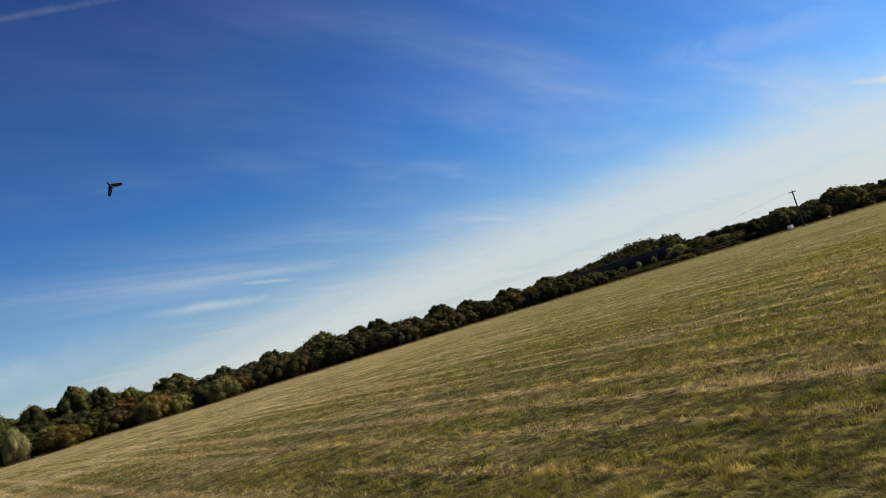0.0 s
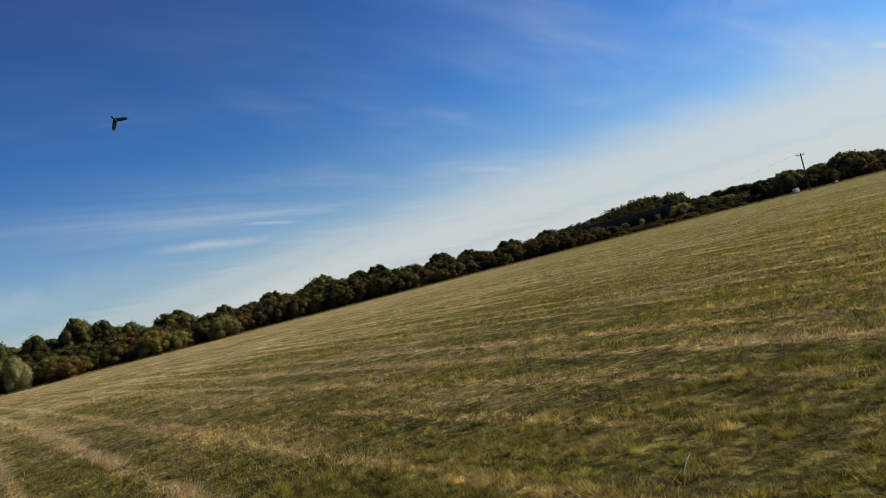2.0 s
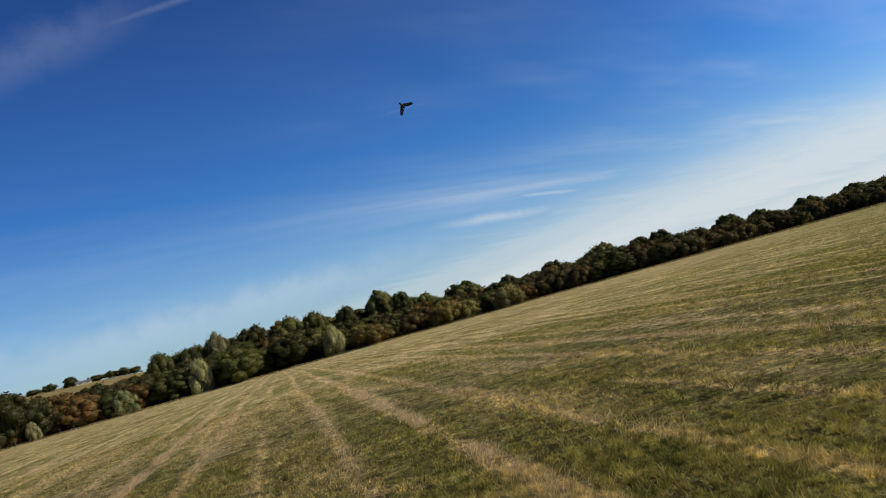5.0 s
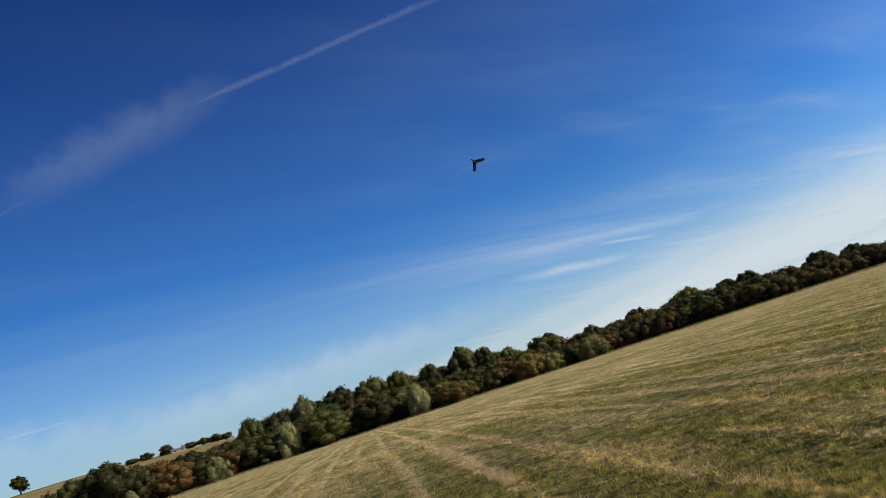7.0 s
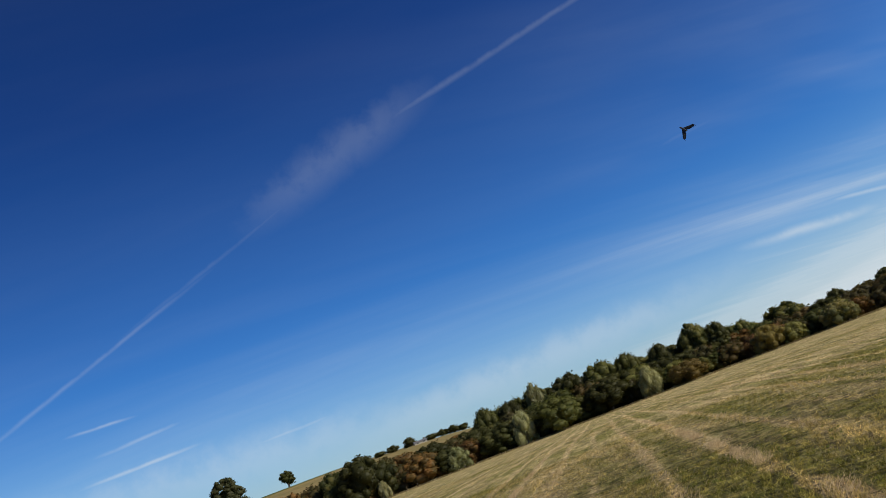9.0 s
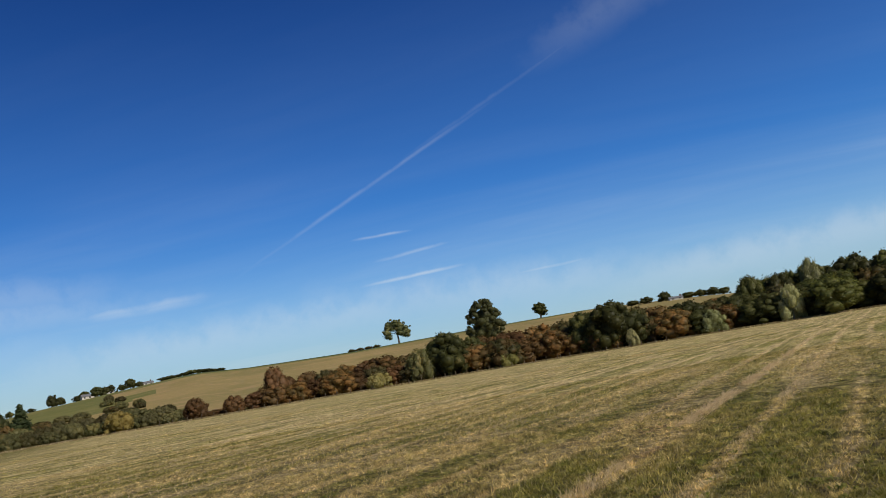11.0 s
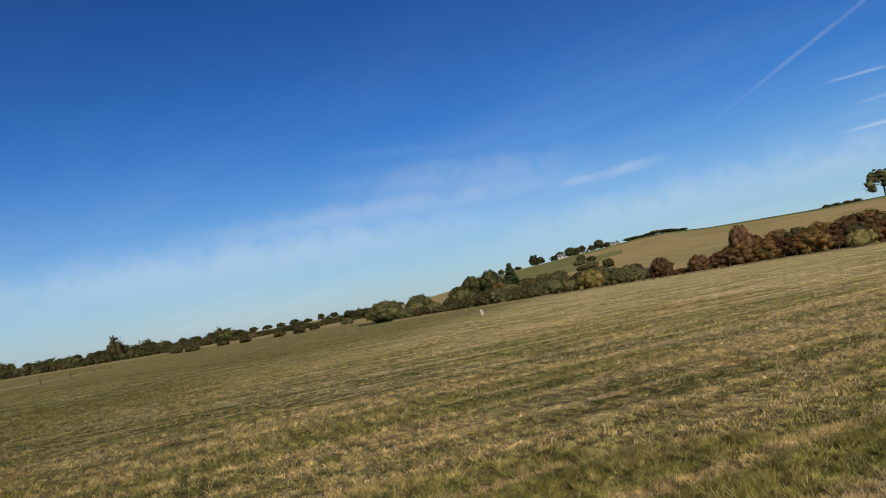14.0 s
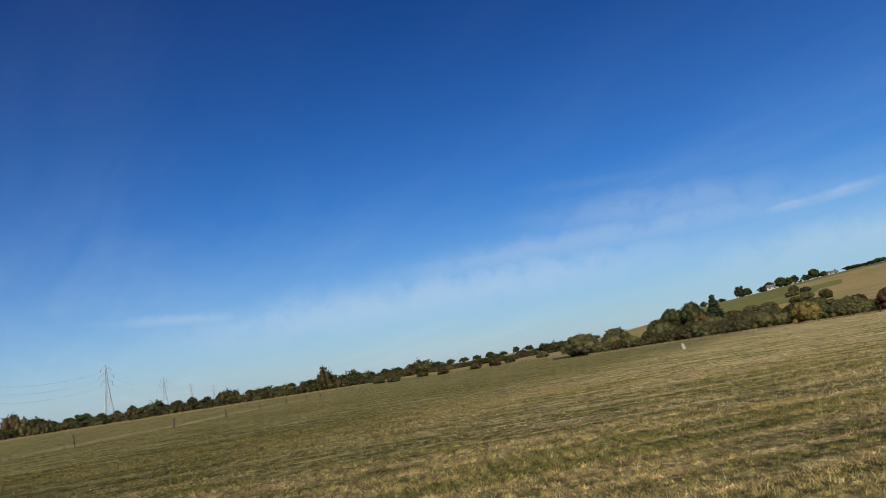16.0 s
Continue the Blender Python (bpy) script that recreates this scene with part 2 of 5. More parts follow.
def mat_meadow():
    m, n = material("meadow turf")
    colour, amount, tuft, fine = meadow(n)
    # short sward seen from afar: clods and the fine lines of the mower
    g = n.add("ShaderNodeNewGeometry").outputs["Position"]
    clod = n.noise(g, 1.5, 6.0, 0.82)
    s = n.add("ShaderNodeSeparateXYZ")
    n.put(s.inputs[0], g)
    ca, sa = math.cos(radians(ROW_AZ)), math.sin(radians(ROW_AZ))
    u = n.math("SUBTRACT", n.math("MULTIPLY", s.outputs[0], ca), n.math("MULTIPLY", s.outputs[1], sa))
    v = n.math("ADD", n.math("MULTIPLY", s.outputs[0], sa), n.math("MULTIPLY", s.outputs[1], ca))
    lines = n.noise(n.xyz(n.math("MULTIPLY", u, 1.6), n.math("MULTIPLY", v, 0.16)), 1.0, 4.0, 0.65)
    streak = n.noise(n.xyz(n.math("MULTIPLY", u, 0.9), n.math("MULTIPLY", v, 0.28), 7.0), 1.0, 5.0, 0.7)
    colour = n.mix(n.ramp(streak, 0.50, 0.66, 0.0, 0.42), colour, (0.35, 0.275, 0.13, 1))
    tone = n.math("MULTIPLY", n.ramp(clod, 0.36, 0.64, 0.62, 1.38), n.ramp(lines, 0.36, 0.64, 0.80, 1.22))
    # shade between the blades painted in: colour darker near the eye, lighter farther out
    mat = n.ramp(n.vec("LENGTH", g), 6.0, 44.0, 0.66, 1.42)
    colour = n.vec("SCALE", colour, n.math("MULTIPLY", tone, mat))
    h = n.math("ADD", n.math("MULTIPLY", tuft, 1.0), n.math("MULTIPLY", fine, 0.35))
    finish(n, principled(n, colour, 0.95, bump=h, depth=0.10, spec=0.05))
    return m


def leafy(n, colour, gloss=0.08, glow=0.35, normal=None, tint=(1.08, 1.10, 0.66, 1)):
    """Thin leaf: scatters light on both sides."""
    d = n.add("ShaderNodeBsdfDiffuse")
    n.put(d.inputs[0], colour)
    if normal is not None:
        n.put(d.inputs["Normal"], normal)
    t = n.add("ShaderNodeBsdfTranslucent")
    n.put(t.inputs[0], n.mix(1.0, colour, tint, "MULTIPLY"))
    a = n.add("ShaderNodeMixShader")
    n.put(a.inputs[0], glow)
    n.put(a.inputs[1], d.outputs[0])
    n.put(a.inputs[2], t.outputs[0])
    g = n.add("ShaderNodeBsdfGlossy")
    n.put(g.inputs["Roughness"], 0.45)
    n.put(g.inputs["Color"], (1, 1, 1, 1))
    f = n.add("ShaderNodeMixShader")
    n.put(f.inputs[0], gloss)
    n.put(f.inputs[1], a.outputs[0])
    n.put(f.inputs[2], g.outputs[0])
    return f.outputs[0]


def mat_blades(name="grass blades", lift=1.60):
    m, n = material(name)
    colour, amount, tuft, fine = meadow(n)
    i = n.add("ShaderNodeNewGeometry").outputs["Random Per Island"]
    colour = n.mix(n.ramp(i, 0.0, 1.0, 0.0, 0.9), n.mix(1.0, colour, (0.66, 0.66, 0.54, 1), "MULTIPLY"),
                   n.mix(1.0, colour, (1.42, 1.34, 1.30, 1), "MULTIPLY"))
    pale = n.math("MULTIPLY", n.math("GREATER_THAN", i, 0.90), 0.45)
    colour = n.mix(pale, colour, (0.36, 0.295, 0.185, 1))
    side = n.add("ShaderNodeNewGeometry").outputs["Normal"]
    soft = n.vec("NORMALIZE", n.vec("ADD", n.vec("SCALE", side, 0.9), (0.0, 0.0, 0.70)))
    finish(n, leafy(n, n.vec("SCALE", colour, lift), 0.003, 0.54, soft))
    return m


def mat_foliage(name, dark, light, autumn=None, share=0.0):
    m, n = material(name)
    g = n.add("ShaderNodeNewGeometry")
    o = n.add("ShaderNodeObjectInfo")
    big = n.noise(o.outputs["Location"], 7.0, 0.0)
    clump = n.noise(g.outputs["Position"], 0.42, 2.0, 0.6)
    spray = n.noise(g.outputs["Position"], 2.6, 3.0, 0.7)
    f = n.math("ADD", n.math("MULTIPLY", g.outputs["Random Per Island"], 0.30), n.math("MULTIPLY", n.ramp(clump, 0.3, 0.7), 0.35))
    f = n.math("ADD", f, n.math("MULTIPLY", n.ramp(spray, 0.3, 0.7), 0.35))
    colour = n.mix(f, dark, light)
    if autumn:
        k = n.math("ADD", n.math("MULTIPLY", clump, 0.9), n.math("MULTIPLY", o.outputs["Random"], 0.35))
        colour = n.mix(n.ramp(k, 0.72 - share * 0.4, 0.86 - share * 0.3, 0.0, 0.85), colour, autumn)
    hs = n.add("ShaderNodeHueSaturation")
    n.put(hs.inputs["Hue"], n.ramp(o.outputs["Random"], 0.0, 1.0, 0.485, 0.515))
    n.put(hs.inputs["Value"], n.ramp(big, 0.3, 0.7, 0.75, 1.25))
    n.put(hs.inputs["Color"], colour)
    k = n.add("ShaderNodeBump")
    n.put(k.inputs["Height"], spray)
    n.put(k.inputs["Distance"], 0.10)
    finish(n, leafy(n, n.vec("SCALE", hs.outputs[0], 1.28), 0.006, 0.48, k.outputs[0]))
    return m


def mat_plain(name, a, b, rough=0.8, scale=8.0, metal=0.0, depth=0.01, stretch=(1, 1, 1)):
    """Weathered solid surface: two tones, a broad stain and a fine relief."""
    m, n = material(name)
    p = n.add("ShaderNodeTexCoord").outputs["Object"]
    p = n.vec("MULTIPLY", p, stretch)
    fine = n.noise(p, scale, 5.0, 0.65)
    stain = n.noise(p, scale * 0.13, 3.0, 0.6)
    colour = n.mix(n.ramp(fine, 0.3, 0.7), (*a, 1), (*b, 1))
    colour = n.mix(n.ramp(stain, 0.45, 0.75, 0.0, 0.45), colour, n.mix(1.0, colour, (0.6, 0.58, 0.52, 1), "MULTIPLY"))
    finish(n, principled(n, colour, rough, metal, fine, depth))
    return m


def mat_hill(name, a, b, c, rows=0.0):
    m, n = material(name)
    p = n.add("ShaderNodeNewGeometry").outputs["Position"]
    big = n.noise(p, 0.018, 4.0, 0.6)
    mid = n.noise(p, 0.12, 4.0, 0.6)
    fine = n.noise(p, 1.1, 3.0, 0.7)
    colour = n.mix(n.ramp(big, 0.35, 0.65), (*a, 1), (*b, 1))
    colour = n.mix(n.ramp(mid, 0.48, 0.72, 0.0, 0.7), colour, (*c, 1))
    colour = n.mix(n.ramp(fine, 0.3, 0.7, 0.0, 0.4), colour, n.mix(1.0, colour, (0.62, 0.62, 0.55, 1), "MULTIPLY"))
    finish(n, principled(n, colour, 0.95, bump=fine, depth=0.3, spec=0.05))
    return m


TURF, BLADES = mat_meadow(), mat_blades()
HILL_DRY = mat_hill("dry hill pasture", (0.32, 0.235, 0.095), (0.235, 0.19, 0.072), (0.38, 0.25, 0.125))
HILL_GREEN = mat_hill("green hill pasture", (0.15, 0.15, 0.045), (0.19, 0.175, 0.055), (0.23, 0.19, 0.075))
HILL_CROP = mat_hill("dark green crop on the crest", (0.050, 0.066, 0.026), (0.066, 0.080, 0.030), (0.085, 0.090, 0.036))
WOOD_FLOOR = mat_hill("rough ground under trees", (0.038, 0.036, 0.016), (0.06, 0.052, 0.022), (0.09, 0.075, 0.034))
BARK = mat_plain("grey-brown bark", (0.055, 0.043, 0.032), (0.12, 0.10, 0.078), 0.9, 6.0, 0.0, 0.03, (1, 1, 0.25))
PALE_BARK = mat_plain("pale bark", (0.16, 0.14, 0.11), (0.30, 0.27, 0.22), 0.9, 6.0, 0.0, 0.03, (1, 1, 0.25))
F_BROWN = mat_foliage("hawthorn leaves", (0.030, 0.028, 0.011, 1), (0.088, 0.074, 0.028, 1), (0.115, 0.068, 0.028, 1), 0.15)
F_DARK = mat_foliage("dark oak leaves", (0.023, 0.027, 0.009, 1), (0.072, 0.071, 0.023, 1), (0.13, 0.11, 0.035, 1), 0.05)
F_OAK = mat_foliage("olive-brown oak leaves", (0.046, 0.050, 0.019, 1), (0.118, 0.118, 0.048, 1), (0.14, 0.12, 0.05, 1), 0.05)
F_GREEN = mat_foliage("green ash leaves", (0.034, 0.042, 0.011, 1), (0.110, 0.110, 0.032, 1), (0.17, 0.145, 0.045, 1), 0.08)
F_PALE = mat_foliage("grey willow leaves", (0.15, 0.15, 0.060, 1), (0.33, 0.315, 0.155, 1))
F_YELLOW = mat_foliage("yellowing leaves", (0.115, 0.105, 0.030, 1), (0.27, 0.235, 0.085, 1))
F_ORANGE = mat_foliage("orange autumn leaves", (0.105, 0.075, 0.020, 1), (0.235, 0.165, 0.058, 1))
F_RUST = mat_foliage("russet leaves", (0.052, 0.038, 0.015, 1), (0.165, 0.092, 0.036, 1), (0.19, 0.088, 0.032, 1), 0.14)
F_OLIVE = mat_foliage("grey-olive leaves", (0.050, 0.050, 0.023, 1), (0.138, 0.124, 0.046, 1), (0.17, 0.130, 0.050, 1), 0.04)
F_CONIFER = mat_foliage("conifer needles", (0.018, 0.028, 0.012, 1), (0.060, 0.072, 0.028, 1))

# ---------------------------------------------------------------- ground
EYE_H = 1.65


def bend(x, xs, ys):
    return float(np.interp(x, xs, ys))


# skyline of the land itself: azimuth, height in degrees, distance of the crest
CREST_AZ = [-180, -125, -116, -86, -80, -76, -72, -68, -64, -60, -57.5, -54, -47, -38, -29, -22, -15, -5, 8, 20, 28, 31, 39.3, 40.2, 46, 58, 75, 180]
CREST_EL = [0.15, 0.15, 0.10, 0.10, 0.25, 0.30, 0.80, 1.40, 1.75, 2.12, 2.36, 2.16, 2.10, 2.28, 2.30, 1.9, 1.3, 0.75, 0.55, 0.45, 0.35, -0.2, -0.25, 0.08, 0.25, 0.2, 0.15, 0.15]
CREST_R = [900, 900, 900, 900, 800, 620, 560, 540, 530, 520, 520, 520, 520, 520, 500, 450, 400, 340, 330, 340, 420, 450, 450, 450, 500, 600, 900, 900]


def land(x, y):
    """Height of the ground."""
    r = math.hypot(x, y)
    az = math.degrees(math.atan2(x, y))
    bumps = 0.03 * noise.noise((x * 0.08, y * 0.08, 0.0)) * min(1.0, r / 6.0) if r < 190 else 0.0
    dip = -1.0 * min(1.0, max(0.0, (r - 50) / 145))
    if r < 212:
        return bumps + dip
    rr = bend(az, CREST_AZ, CREST_R)
    top = EYE_H + rr * math.tan(radians(bend(az, CREST_AZ, CREST_EL)))
    f = min(1.0, (r - 212) / (rr - 212))
    f = f * f * (3 - 2 * f) * 0.6 + f * 0.4
    if r <= rr:
        return top * f + dip * (1 - f)
    g = min(1.0, (r - rr) / 2500)
    return top * (1 - 0.25 * g)


def build_ground():
    radii = [0.0]
    r = 1.0
    while r < 4900:
        radii.append(r)
        r += max(0.5, r * 0.035) if r < 190 else (6.0 if r < 260 else r * 0.04)
    steps = 240
    verts = [(0.0, 0.0, land(0, 0))]
    for r in radii[1:]:
        for k in range(steps):
            a = 2 * math.pi * k / steps
            x, y = r * math.sin(a), r * math.cos(a)
            verts.append((x, y, land(x, y)))
    faces, slots = [], []
    for k in range(steps):
        faces.append((0, 1 + (k + 1) % steps, 1 + k))
        slots.append(0)
    for i in range(len(radii) - 2):
        b0, b1 = 1 + i * steps, 1 + (i + 1) * steps
        rm = (radii[i + 1] + radii[i + 2]) / 2
        for k in range(steps):
            j = (k + 1) % steps
            faces.append((b0 + k, b0 + j, b1 + j, b1 + k))
            az = (360 * (k + 0.5) / steps + 180) % 360 - 180
            wavy = az + 1.5 * math.sin(rm * 0.045) + math.sin(rm * 0.11)
            if rm < 203 or (az < -79 and rm < 300):
                slots.append(0)
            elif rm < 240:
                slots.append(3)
            elif -58 < az < -29 and rm > 475:
                slots.append(4)
            elif (-72 < az and wavy < -62 and rm > 330) or (-47 < az < -20 and rm > 450) or (-66 < az < -47 and rm > 450):
                slots.append(2)
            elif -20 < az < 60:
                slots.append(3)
            else:
                slots.append(1)
    me = bpy.data.meshes.new("ground")
    me.from_pydata(verts, [], faces)
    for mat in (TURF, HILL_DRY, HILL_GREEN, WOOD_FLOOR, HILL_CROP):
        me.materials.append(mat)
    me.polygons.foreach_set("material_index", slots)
    me.polygons.foreach_set("use_smooth", [True] * len(faces))
    me.update()
    # faces look upwards
    if me.polygons[50].normal.z < 0:
        me.flip_normals()
    return tagged(new("ground", me), "flat mown hay meadow rising to low hills behind the hedges", "ground", kind="structure")


build_ground()


# ---------------------------------------------------------------- helpers for things
def part(name, bm, mat, parent=None, label=""):
    me = bpy.data.meshes.new(name)
    bm.to_mesh(me)
    bm.free()
    return mesh_part(name, me, mat, parent, label)


def mesh_part(name, me, mat, parent=None, label=""):
    if mat is not None:
        me.materials.append(mat)
    ob = new(name, me)
    if parent is not None:
        ob.parent = parent
    if label:
        ob["label"] = label
    return ob


def tube(bm, pts, radii, sides=7):
    """A tapered, closed tube along points."""
    rings = []
    for i, p in enumerate(pts):
        p = Vector(p)
        d = (Vector(pts[min(i + 1, len(pts) - 1)]) - Vector(pts[max(i - 1, 0)])).normalized()
        a = d.orthogonal().normalized()
        b = d.cross(a)
        rings.append([bm.verts.new(p + radii[i] * (a * math.cos(2 * math.pi * k / sides) + b * math.sin(2 * math.pi * k / sides)))
                      for k in range(sides)])
    for lo, hi in zip(rings, rings[1:]):
        # keep the rings from twisting
        off = min(range(sides), key=lambda s: (hi[s].co - lo[0].co).length)
        for k in range(sides):
            bm.faces.new((lo[k], lo[(k + 1) % sides], hi[(k + 1 + off) % sides], hi[(k + off) % sides]))
    bm.faces.new(rings[0][::-1])
    bm.faces.new(rings[-1])
    return rings


def box(bm, lo, hi, bevel=0.0):
    made = bmesh.ops.create_cube(bm, size=1.0)["verts"]
    lo, hi = Vector(lo), Vector(hi)
    for v in made:
        v.co = Vector((lo[i] + (v.co[i] + 0.5) * (hi[i] - lo[i]) for i in range(3)))
    if bevel:
        edges = list({e for v in made for e in v.link_edges})
        bmesh.ops.bevel(bm, geom=edges, offset=bevel, segments=2, affect="EDGES", profile=0.6)


def core_shape(fine):
    bm = bmesh.new()
    bmesh.ops.create_icosphere(bm, subdivisions=fine, radius=1.0)
    v = np.array([p.co[:] for p in bm.verts])
    f = np.array([[q.index for q in g.verts] for g in bm.faces])
    bm.free()
    return v, f


CORE = {1: core_shape(1), 2: core_shape(2)}


def leaf_mesh(name, centres, radii, count, size, rng, squash=0.85, hang=0.0, fine=2):
    """A crown: lobes of foliage, each a knobbly heart under a coat of small leaves that lie on the outside of the whole."""
    c, w = np.asarray(centres), np.asarray(radii)
    stretch = np.array([1.0, 1.0, squash])
    pick = rng.choice(len(c), count * 3, p=w ** 2 / (w ** 2).sum())
    d = rng.normal(size=(len(pick), 3))
    d /= np.linalg.norm(d, axis=1, keepdims=True)
    # a few sprays stand out from the rest
    far = 0.84 + 0.24 * rng.random(len(pick)) + 0.30 * (rng.random(len(pick)) > 0.88) * rng.random(len(pick))
    pos = c[pick] + d * (w[pick] * far)[:, None] * stretch
    # leaves inside a neighbouring lobe are not needed
    gap = np.linalg.norm((pos[:, None, :] - c[None]) / stretch, axis=2) / w[None]
    gap[np.arange(len(pick)), pick] = 9.0
    ok = np.flatnonzero((gap.min(1) > 0.82) & (pos[:, 2] > 0.05))[:count]
    pos, d, pick = pos[ok], d[ok], pick[ok]
    n = len(ok)
    nrm = d + rng.normal(size=(n, 3)) * 0.75
    nrm /= np.linalg.norm(nrm, axis=1, keepdims=True)
    t = np.cross(nrm, rng.normal(size=(n, 3)))
    t /= np.linalg.norm(t, axis=1, keepdims=True)
    if hang:
        t = t * (1 - hang) + np.array([0, 0, 1.0]) * hang
        t /= np.linalg.norm(t, axis=1, keepdims=True)
    b = np.cross(nrm, t) * (0.45 if hang else 0.62)
    s = (size * (0.55 + 0.9 * rng.random(n)))[:, None]
    leaf = np.stack([pos - t * s * 0.4 + b * s * 0.55, pos + t * s * 0.62, pos - t * s * 0.4 - b * s * 0.55], 1).reshape(-1, 3)
    bv, bf = CORE[fine]
    heart = []
    for q, r in zip(c, w):
        k = 0.70 + 0.26 * rng.random((len(bv), 1))
        heart.append(q + bv * k * r * stretch)
    heart = np.concatenate(heart)
    heart[:, 2] = np.maximum(heart[:, 2], 0.03)
    tri = np.concatenate([bf + len(leaf) + i * len(bv) for i in range(len(c))])
    verts = np.concatenate([leaf, heart])
    me = bpy.data.meshes.new(name)
    me.vertices.add(len(verts))
    me.vertices.foreach_set("co", verts.ravel())
    loops = np.concatenate([np.arange(len(leaf)), tri.ravel()])
    me.loops.add(len(loops))
    me.loops.foreach_set("vertex_index", loops)
    me.polygons.add(n + len(tri))
    me.polygons.foreach_set("loop_start", np.arange(n + len(tri)) * 3)
    me.polygons.foreach_set("loop_total", np.full(n + len(tri), 3))
    me.polygons.foreach_set("use_smooth", np.arange(n + len(tri)) >= n)
    me.update(calc_edges=True)
    return me


def crown_lobes(rng, height, width, clear, lobes, taper, lobe, squash):
    """Centres and radii of the lobes that fill a domed outline from the lowest foliage to the tip."""
    hw, base = width / 2, height * clear
    tall = height - base
    foot = 0.92 if clear < 0.1 else 0.50
    centres, radii = [], []
    for i in range(lobes):
        f = ((i + rng.random()) / lobes) ** 0.85
        out = foot + (1 - foot) * f / 0.4 if f < 0.4 else math.sqrt(max(0.0, 1 - ((f - 0.4) / 0.66) ** 2))
        out *= 1 - taper * f
        r = min(hw * lobe * rng.uniform(0.50, 1.25) * (1 - 0.45 * taper * f), tall * 0.34)
        ring = max(0.0, out * hw - r * 0.92) * rng.uniform(0.80, 1.16)
        a = i * 2.39996 + rng.uniform(-0.5, 0.5)
        lo, hi = base + r * squash * (0.55 if clear < 0.1 else 0.9), height - r * squash
        centres.append((ring * math.cos(a), ring * math.sin(a), lo + (hi - lo) * f))
        radii.append(r)
    # the closed middle
    for f, k in ((0.22, 0.66), (0.48, 0.66), (0.72, 0.5)):
        r = min(hw * k * (1 - taper * f), tall * 0.40)
        centres.append((rng.normal() * 0.05 * hw, rng.normal() * 0.05 * hw, base + r * squash * 0.8 + (tall - 1.8 * r * squash) * f))
        radii.append(r)
    return centres, radii


def make_tree(name, seed, height, width, leaves, mat, bark=BARK, clear=0.15, lobes=18, lobe=0.36, size=0.36, taper=0.0,
              stems=1, hang=0.0, lean=0.0, squash=0.85, thick=None, fine=2, crowns=((0.0, 0.0, 0.0, 1.0, 1.0),), limbs=8):
    """A tree or shrub: trunk and limbs under a domed crown of leafy lobes with an uneven outline.
    clear: bare share of the trunk; taper: 0 round, 1 pointed; crowns: shift in x, y and height, width and height of each mass of foliage."""
    rng = np.random.default_rng(seed)
    top = new(name)
    base = height * clear
    centres, radii = [], []
    for x, y, z, kw, kh in crowns:
        c, r = crown_lobes(rng, height * kh, width * kw, clear * (1.0 if kh == 1.0 else (base / (height * kh))), max(5, int(lobes * kw)), taper, lobe, squash)
        centres += [(q[0] + x * width + lean * height, q[1] + y * width, q[2] + z * height) for q in c]
        radii += r
    me = leaf_mesh("crown", centres, radii, leaves, size, rng, squash, hang, fine)
    bm = bmesh.new()
    r0 = thick or height * 0.022 + 0.03
    for s in range(stems):
        a = 2 * math.pi * s / max(1, stems) + rng.random()
        foot = Vector((math.cos(a), math.sin(a), 0)) * (0 if stems == 1 else width * 0.12)
        tip = Vector((lean * height + foot.x * 2.0, foot.y * 2.0, height * 0.80))
        bow = Vector((rng.normal() * 0.03 * height, rng.normal() * 0.03 * height, 0))
        pts = [foot + Vector((0, 0, -0.25))] + [foot.lerp(tip, k / 4) + bow * math.sin(math.pi * k / 4) for k in range(1, 5)]
        k = 1.0 if stems == 1 else 0.55
        tube(bm, pts, [r0 * k * 1.35, r0 * k, r0 * k * 0.75, r0 * k * 0.5, r0 * k * 0.2], 7 if stems == 1 else 5)
        order = rng.permutation(len(centres))[: limbs if stems == 1 else 2]
        for j in order:
            c = Vector(centres[j])
            z0 = max(base * 0.75, min(c.z * 0.65, height * 0.6))
            h = min(1.0, z0 / tip.z)
            st = foot.lerp(tip, h) + bow * math.sin(math.pi * h)
            m = st.lerp(c, 0.5) + Vector((0, 0, 0.06 * height))
            tube(bm, [st, m, c], [r0 * k * 0.42, r0 * k * 0.26, r0 * k * 0.07], 4)
    part("trunk", bm, bark, top)
    mesh_part("crown", me, mat, top)
    return top


def store(ob):
    """Take a pattern piece out of the scene; only its copies stay."""
    for o in (ob, *ob.children_recursive):
        scene.collection.objects.unlink(o)
    return ob


PATTERNS = {}


def pattern(kind, variants, **kw):
    PATTERNS[kind] = [store(make_tree("tree", 100 * (len(PATTERNS) + 1) + i, **kw)) for i in range(variants)]


pattern("hawthorn", 5, height=6.0, width=7.5, leaves=1500, mat=F_BROWN, clear=0.02, lobes=28, lobe=0.34, size=0.36, stems=4, squash=1.15)
pattern("rust", 4, height=6.5, width=6.5, leaves=1500, mat=F_RUST, clear=0.03, lobes=26, lobe=0.34, size=0.36, stems=4, squash=1.15)
pattern("dark", 5, height=11.0, width=11.0, leaves=2300, mat=F_DARK, clear=0.06, lobes=34, lobe=0.31, size=0.46, squash=1.0)
pattern("green", 4, height=10.0, width=10.5, leaves=2300, mat=F_GREEN, clear=0.05, lobes=32, lobe=0.32, size=0.44, squash=1.0)
pattern("willow", 3, height=7.5, width=6.0, leaves=2200, mat=F_PALE, bark=PALE_BARK, clear=0.03, lobes=16, lobe=0.30, size=0.40, taper=0.35, hang=0.55, stems=2, squash=1.9)
